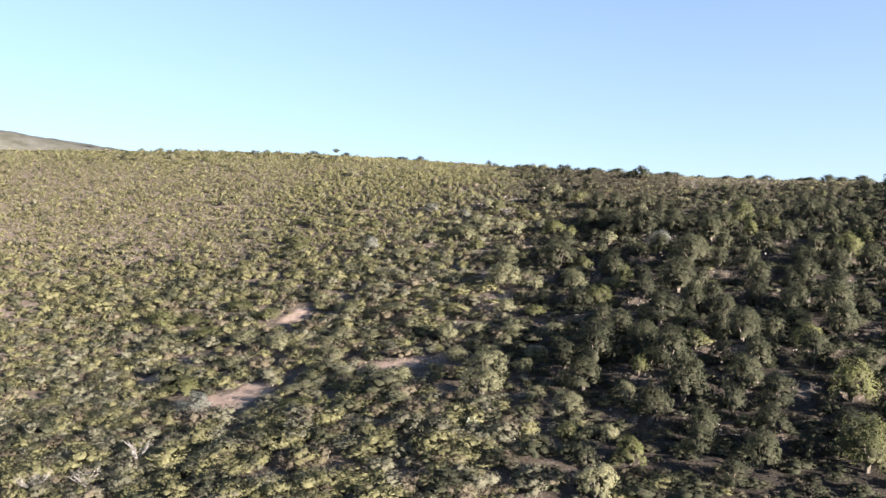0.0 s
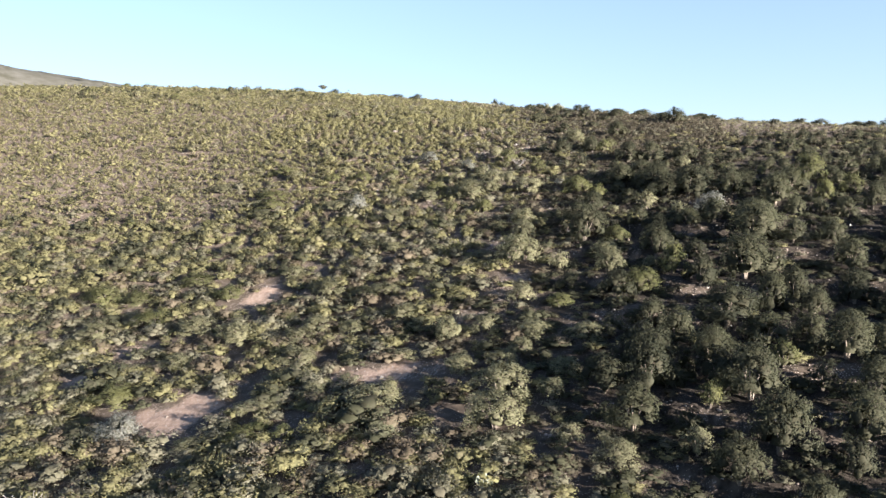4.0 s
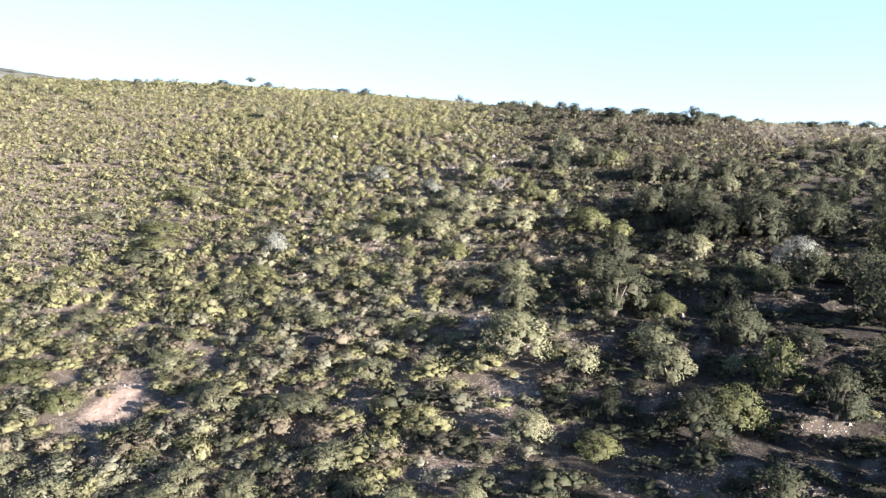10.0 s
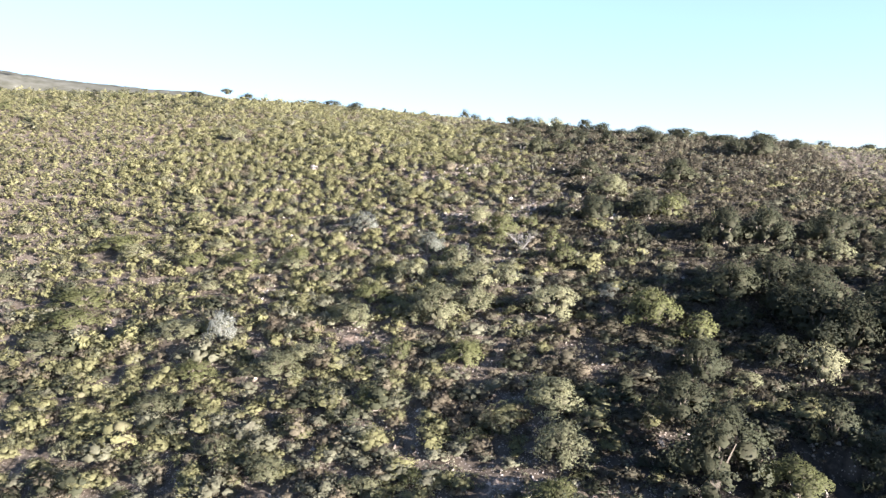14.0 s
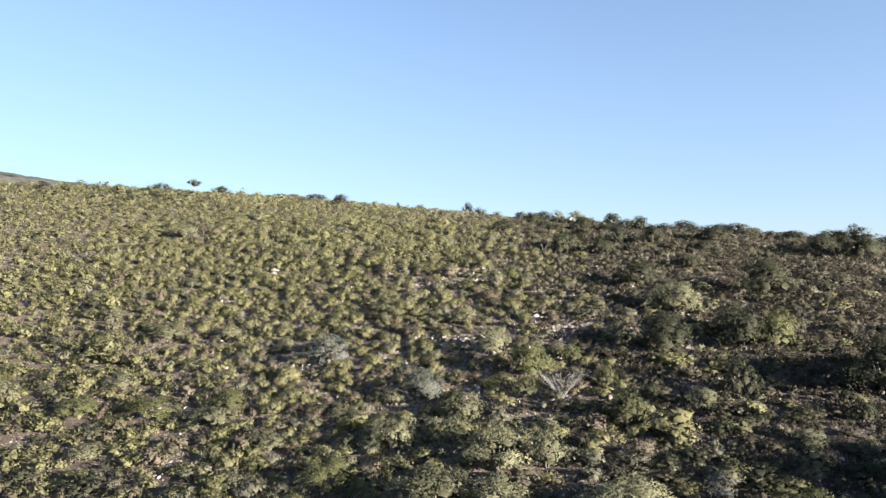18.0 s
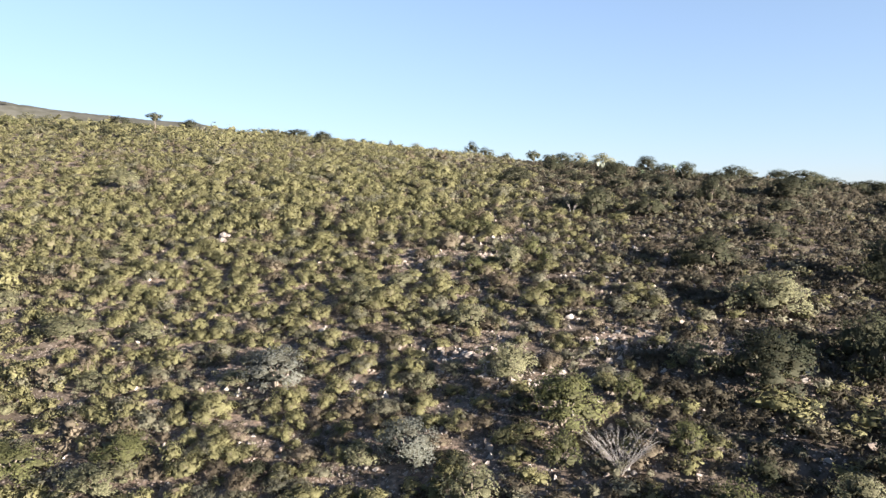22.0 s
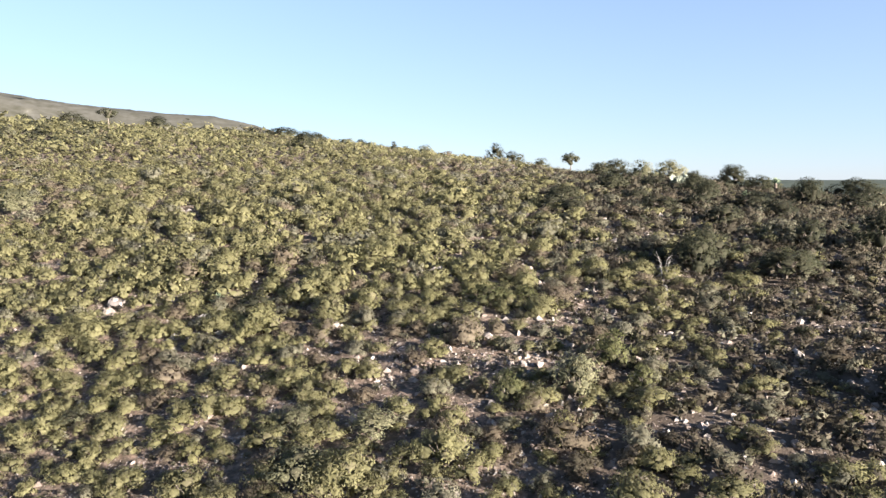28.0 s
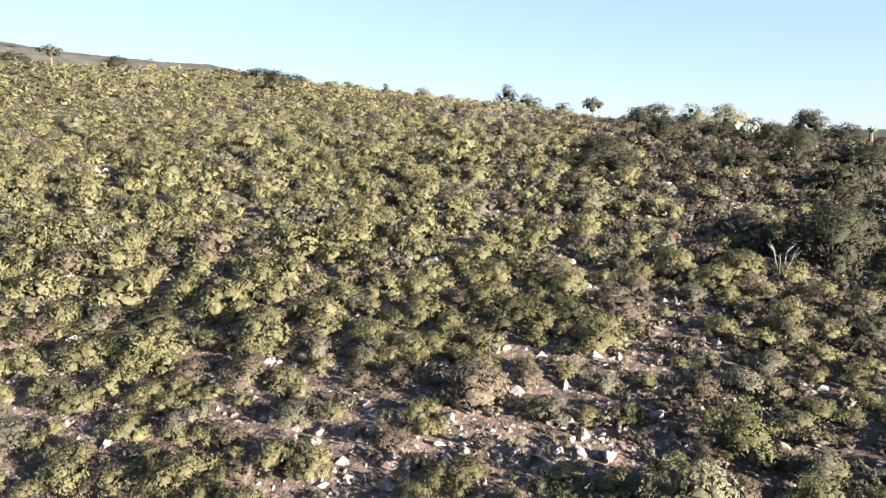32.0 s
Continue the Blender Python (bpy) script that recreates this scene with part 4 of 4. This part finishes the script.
spread("rocks_between_shrubs", [rock_shape(760 + k) for k in range(5)], mx, my, ms, ms * 0.9, mt, STONE, "pale weathered rocks scattered between the shrubs")
pn = 30000
py = rng.uniform(130, 330, pn)
px = rng.normal(14, 24, pn) + 0.05 * (py - 220)
lean = patch_cover(px, py)
pick = rng.uniform(0, 1, pn) < np.where(px > 14, 0.75, 0.45) + lean
pick &= py > 172 - 60 * (lean > 0.15)
px, py = px[pick], py[pick]
bx, by = rng.uniform(16, 80, 10000), rng.uniform(95, 190, 10000)
bank = (np.abs(step_phase(bx, by) - 0.5) > 0.41) & (rng.uniform(0, 1, 10000) < terraced(bx, by))
px, py = np.concatenate([px, bx[bank]]), np.concatenate([py, by[bank]])
gn = 11000
px, py = np.concatenate([px, rng.uniform(-24, 48, gn)]), np.concatenate([py, rng.uniform(224, 296, gn)])
for qx, qy, rx, ry in STONY_A + STONY_B + RUBBLE + RUBBLE + TERRACES + TERRACES:
    n = int(min(7 * rx * ry, 200))
    px, py = np.concatenate([px, qx + rx * rng.normal(0, 0.55, n)]), np.concatenate([py, qy + ry * rng.normal(0, 0.55, n)])
ps = rng.lognormal(-1.45, 0.45, len(px)) * np.where(py < 215, 1.35, 1.25)
spread("loose_stones", PEBBLES, px, py, ps, ps * 0.9, rng.uniform(0, 6.28, len(px)), STONE, "scattered pale loose stones and gravel")


# ---- dead wood, cactus, aloes, lone trees ----
def bare_branches(seed, count, tall, wide, thick, forks=3):
    r = random.Random(seed)
    made = []
    for k in range(count):
        f = 6.283 * (k + r.random()) / count
        x, y = math.cos(f), math.sin(f)
        p1 = (wide * 0.15 * x, wide * 0.15 * y, tall * 0.35)
        p2 = (wide * 0.35 * x * r.uniform(0.6, 1.3), wide * 0.35 * y, tall * r.uniform(0.6, 0.8))
        made.append(tube([(0, 0, -0.05), p1, p2, (wide * 0.5 * x, wide * 0.5 * y, tall * r.uniform(0.8, 1.0))], [thick, thick * 0.8, thick * 0.5, thick * 0.2], 5))
        for j in range(forks):
            q = p1 if j % 2 else p2
            g = f + r.uniform(-1.3, 1.3)
            l = wide * r.uniform(0.15, 0.35)
            made.append(tube([q, (q[0] + l * 0.5 * math.cos(g), q[1] + l * 0.5 * math.sin(g), q[2] + l * 0.5), (q[0] + l * math.cos(g), q[1] + l * math.sin(g), q[2] + l * r.uniform(0.5, 1.1))], [thick * 0.5, thick * 0.35, thick * 0.12], 4))
    return joined(made)


for k, (x, y, count, tall, w, thick) in enumerate(((20.5, 222.5, 30, 2.4, 4.0, 0.022), (28.1, 267.5, 4, 2.2, 1.6, 0.04), (27.2, 263.8, 2, 1.6, 0.8, 0.05), (31.0, 262.0, 2, 1.2, 0.8, 0.03), (-51.3, 115.1, 9, 4.2, 4.0, 0.07), (-64.7, 108.1, 26, 2.6, 5.0, 0.03), (-56.6, 108.1, 24, 2.4, 4.0, 0.03))):
    v, f = bare_branches(60 + k, count, tall, w, thick, 5)
    ob = new("dead_shrub", mesh_of("dead_shrub", v, f, DEADWOOD))
    ob.matrix_world = at(x, y)
    tagged(ob, "bleached leafless dead shrub with forked branches", "dead shrub", "dead shrubs")


def cactus(x, y, seed, tall):
    """Prickly pear: flat oval pads growing out of one another."""
    r = random.Random(seed)
    thing = root("prickly_pear", at(x, y), "tall prickly pear cactus with pale flat pads", "cactus")
    pad = mesh_of("cactus_pad", BALL_V * np.array((0.5, 0.13, 0.5)) + np.array((0, 0, 0.46)), BALL_F, CACTUS, smooth=True)
    stack = [(Vector((0.5 * r.uniform(-1, 1), 0.5 * r.uniform(-1, 1), 0)), 0.0, r.uniform(0, 3.1), 0) for _ in range(5)]
    count = 0
    while stack and count < 70:
        p, tilt, spin, level = stack.pop(0)
        size = r.uniform(0.32, 0.46)
        m = Matrix.LocRotScale(p, Euler((r.uniform(-0.3, 0.3), tilt, spin)), (size, size, size * 1.15))
        ob = child("pad", pad, thing)
        ob.matrix_basis = m
        count += 1
        if p.z < tall - 0.5:
            for _ in range(r.choice((1, 2, 2, 3))):
                g = r.uniform(-0.8, 0.8)
                stack.append((m @ Vector((0.45 * math.sin(g), 0, 0.46 + 0.44 * math.cos(g))), g * 0.9, spin + r.uniform(-0.8, 0.8), level + 1))


cactus(42.0, 303.0, 5, 2.6)
cactus(43.6, 304.0, 6, 2.2)
cactus(5.0, 110.2, 7, 2.4)


def aloe(x, y, stem_h, seed, leaf=0.75):
    r = random.Random(seed)
    thing = root("aloe", at(x, y), "aloe with a rosette of thick pointed leaves", "aloe", "aloes")
    if stem_h > 0.3:
        v, f = tube([(0, 0, -0.1), (0.03, 0, stem_h * 0.5), (0, 0.02, stem_h)], [0.2, 0.24, 0.16], 8)
        child("trunk", mesh_of("aloe_trunk", v, f, THATCH), thing, "stem clad in dead dark leaves")
    lv, lf = tube([(0, 0, 0), (0.35, 0, 0.16), (0.75, 0, 0.2), (1.0, 0, 0.36)], [0.085, 0.075, 0.045, 0.006], 5)
    me = mesh_of("aloe_leaf", lv, lf, ALOE, smooth=True)
    for k in range(26):
        ob = child("leaf", me, thing)
        ob.matrix_basis = Matrix.LocRotScale((0, 0, stem_h), Euler((0, -r.uniform(0.0, 1.2), k * 2.4)), (leaf, leaf, leaf))


aloe(55.0, 303.0, 1.7, 3)
aloe(-7.2, 270.4, 0.15, 4, 0.9)
aloe(44.5, 289.0, 1.3, 5, 0.6)


def lone_tree(x, y, tall, w, seed):
    """A small flat-topped tree on the skyline."""
    thing = root("tree", at(x, y), "small flat-topped tree with a bare trunk on the crest", "tree", "crest trees")
    r = random.Random(seed)
    made = [tube([(0, 0, -0.2), (0.1, 0.05, tall * 0.3), (0.05, -0.1, tall * 0.6)], [0.14, 0.11, 0.08], 6)]
    for k in range(6):
        f = k * 1.05 + r.random()
        made.append(tube([(0.07, 0, tall * 0.5), (w * 0.18 * math.cos(f), w * 0.18 * math.sin(f), tall * 0.72), (w * 0.36 * math.cos(f), w * 0.36 * math.sin(f), tall * 0.85)], [0.07, 0.05, 0.02], 5))
    child("trunk", mesh_of("tree_trunk", *joined(made), BARK), thing)
    v, f, soft = crown(900 + seed, 14, 800, 0.07, spread=0.42, low=0.32, flat=0.6)
    v = (v - np.array((0, 0, 0.2))) * np.array((w, w, tall * 0.62)) + np.array((0, 0, tall * 0.56))
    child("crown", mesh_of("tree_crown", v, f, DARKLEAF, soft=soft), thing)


lone_tree(40.5, 360.0, 5.8, 3.6, 1)
lone_tree(-55.5, 361.5, 5.2, 3.4, 2)
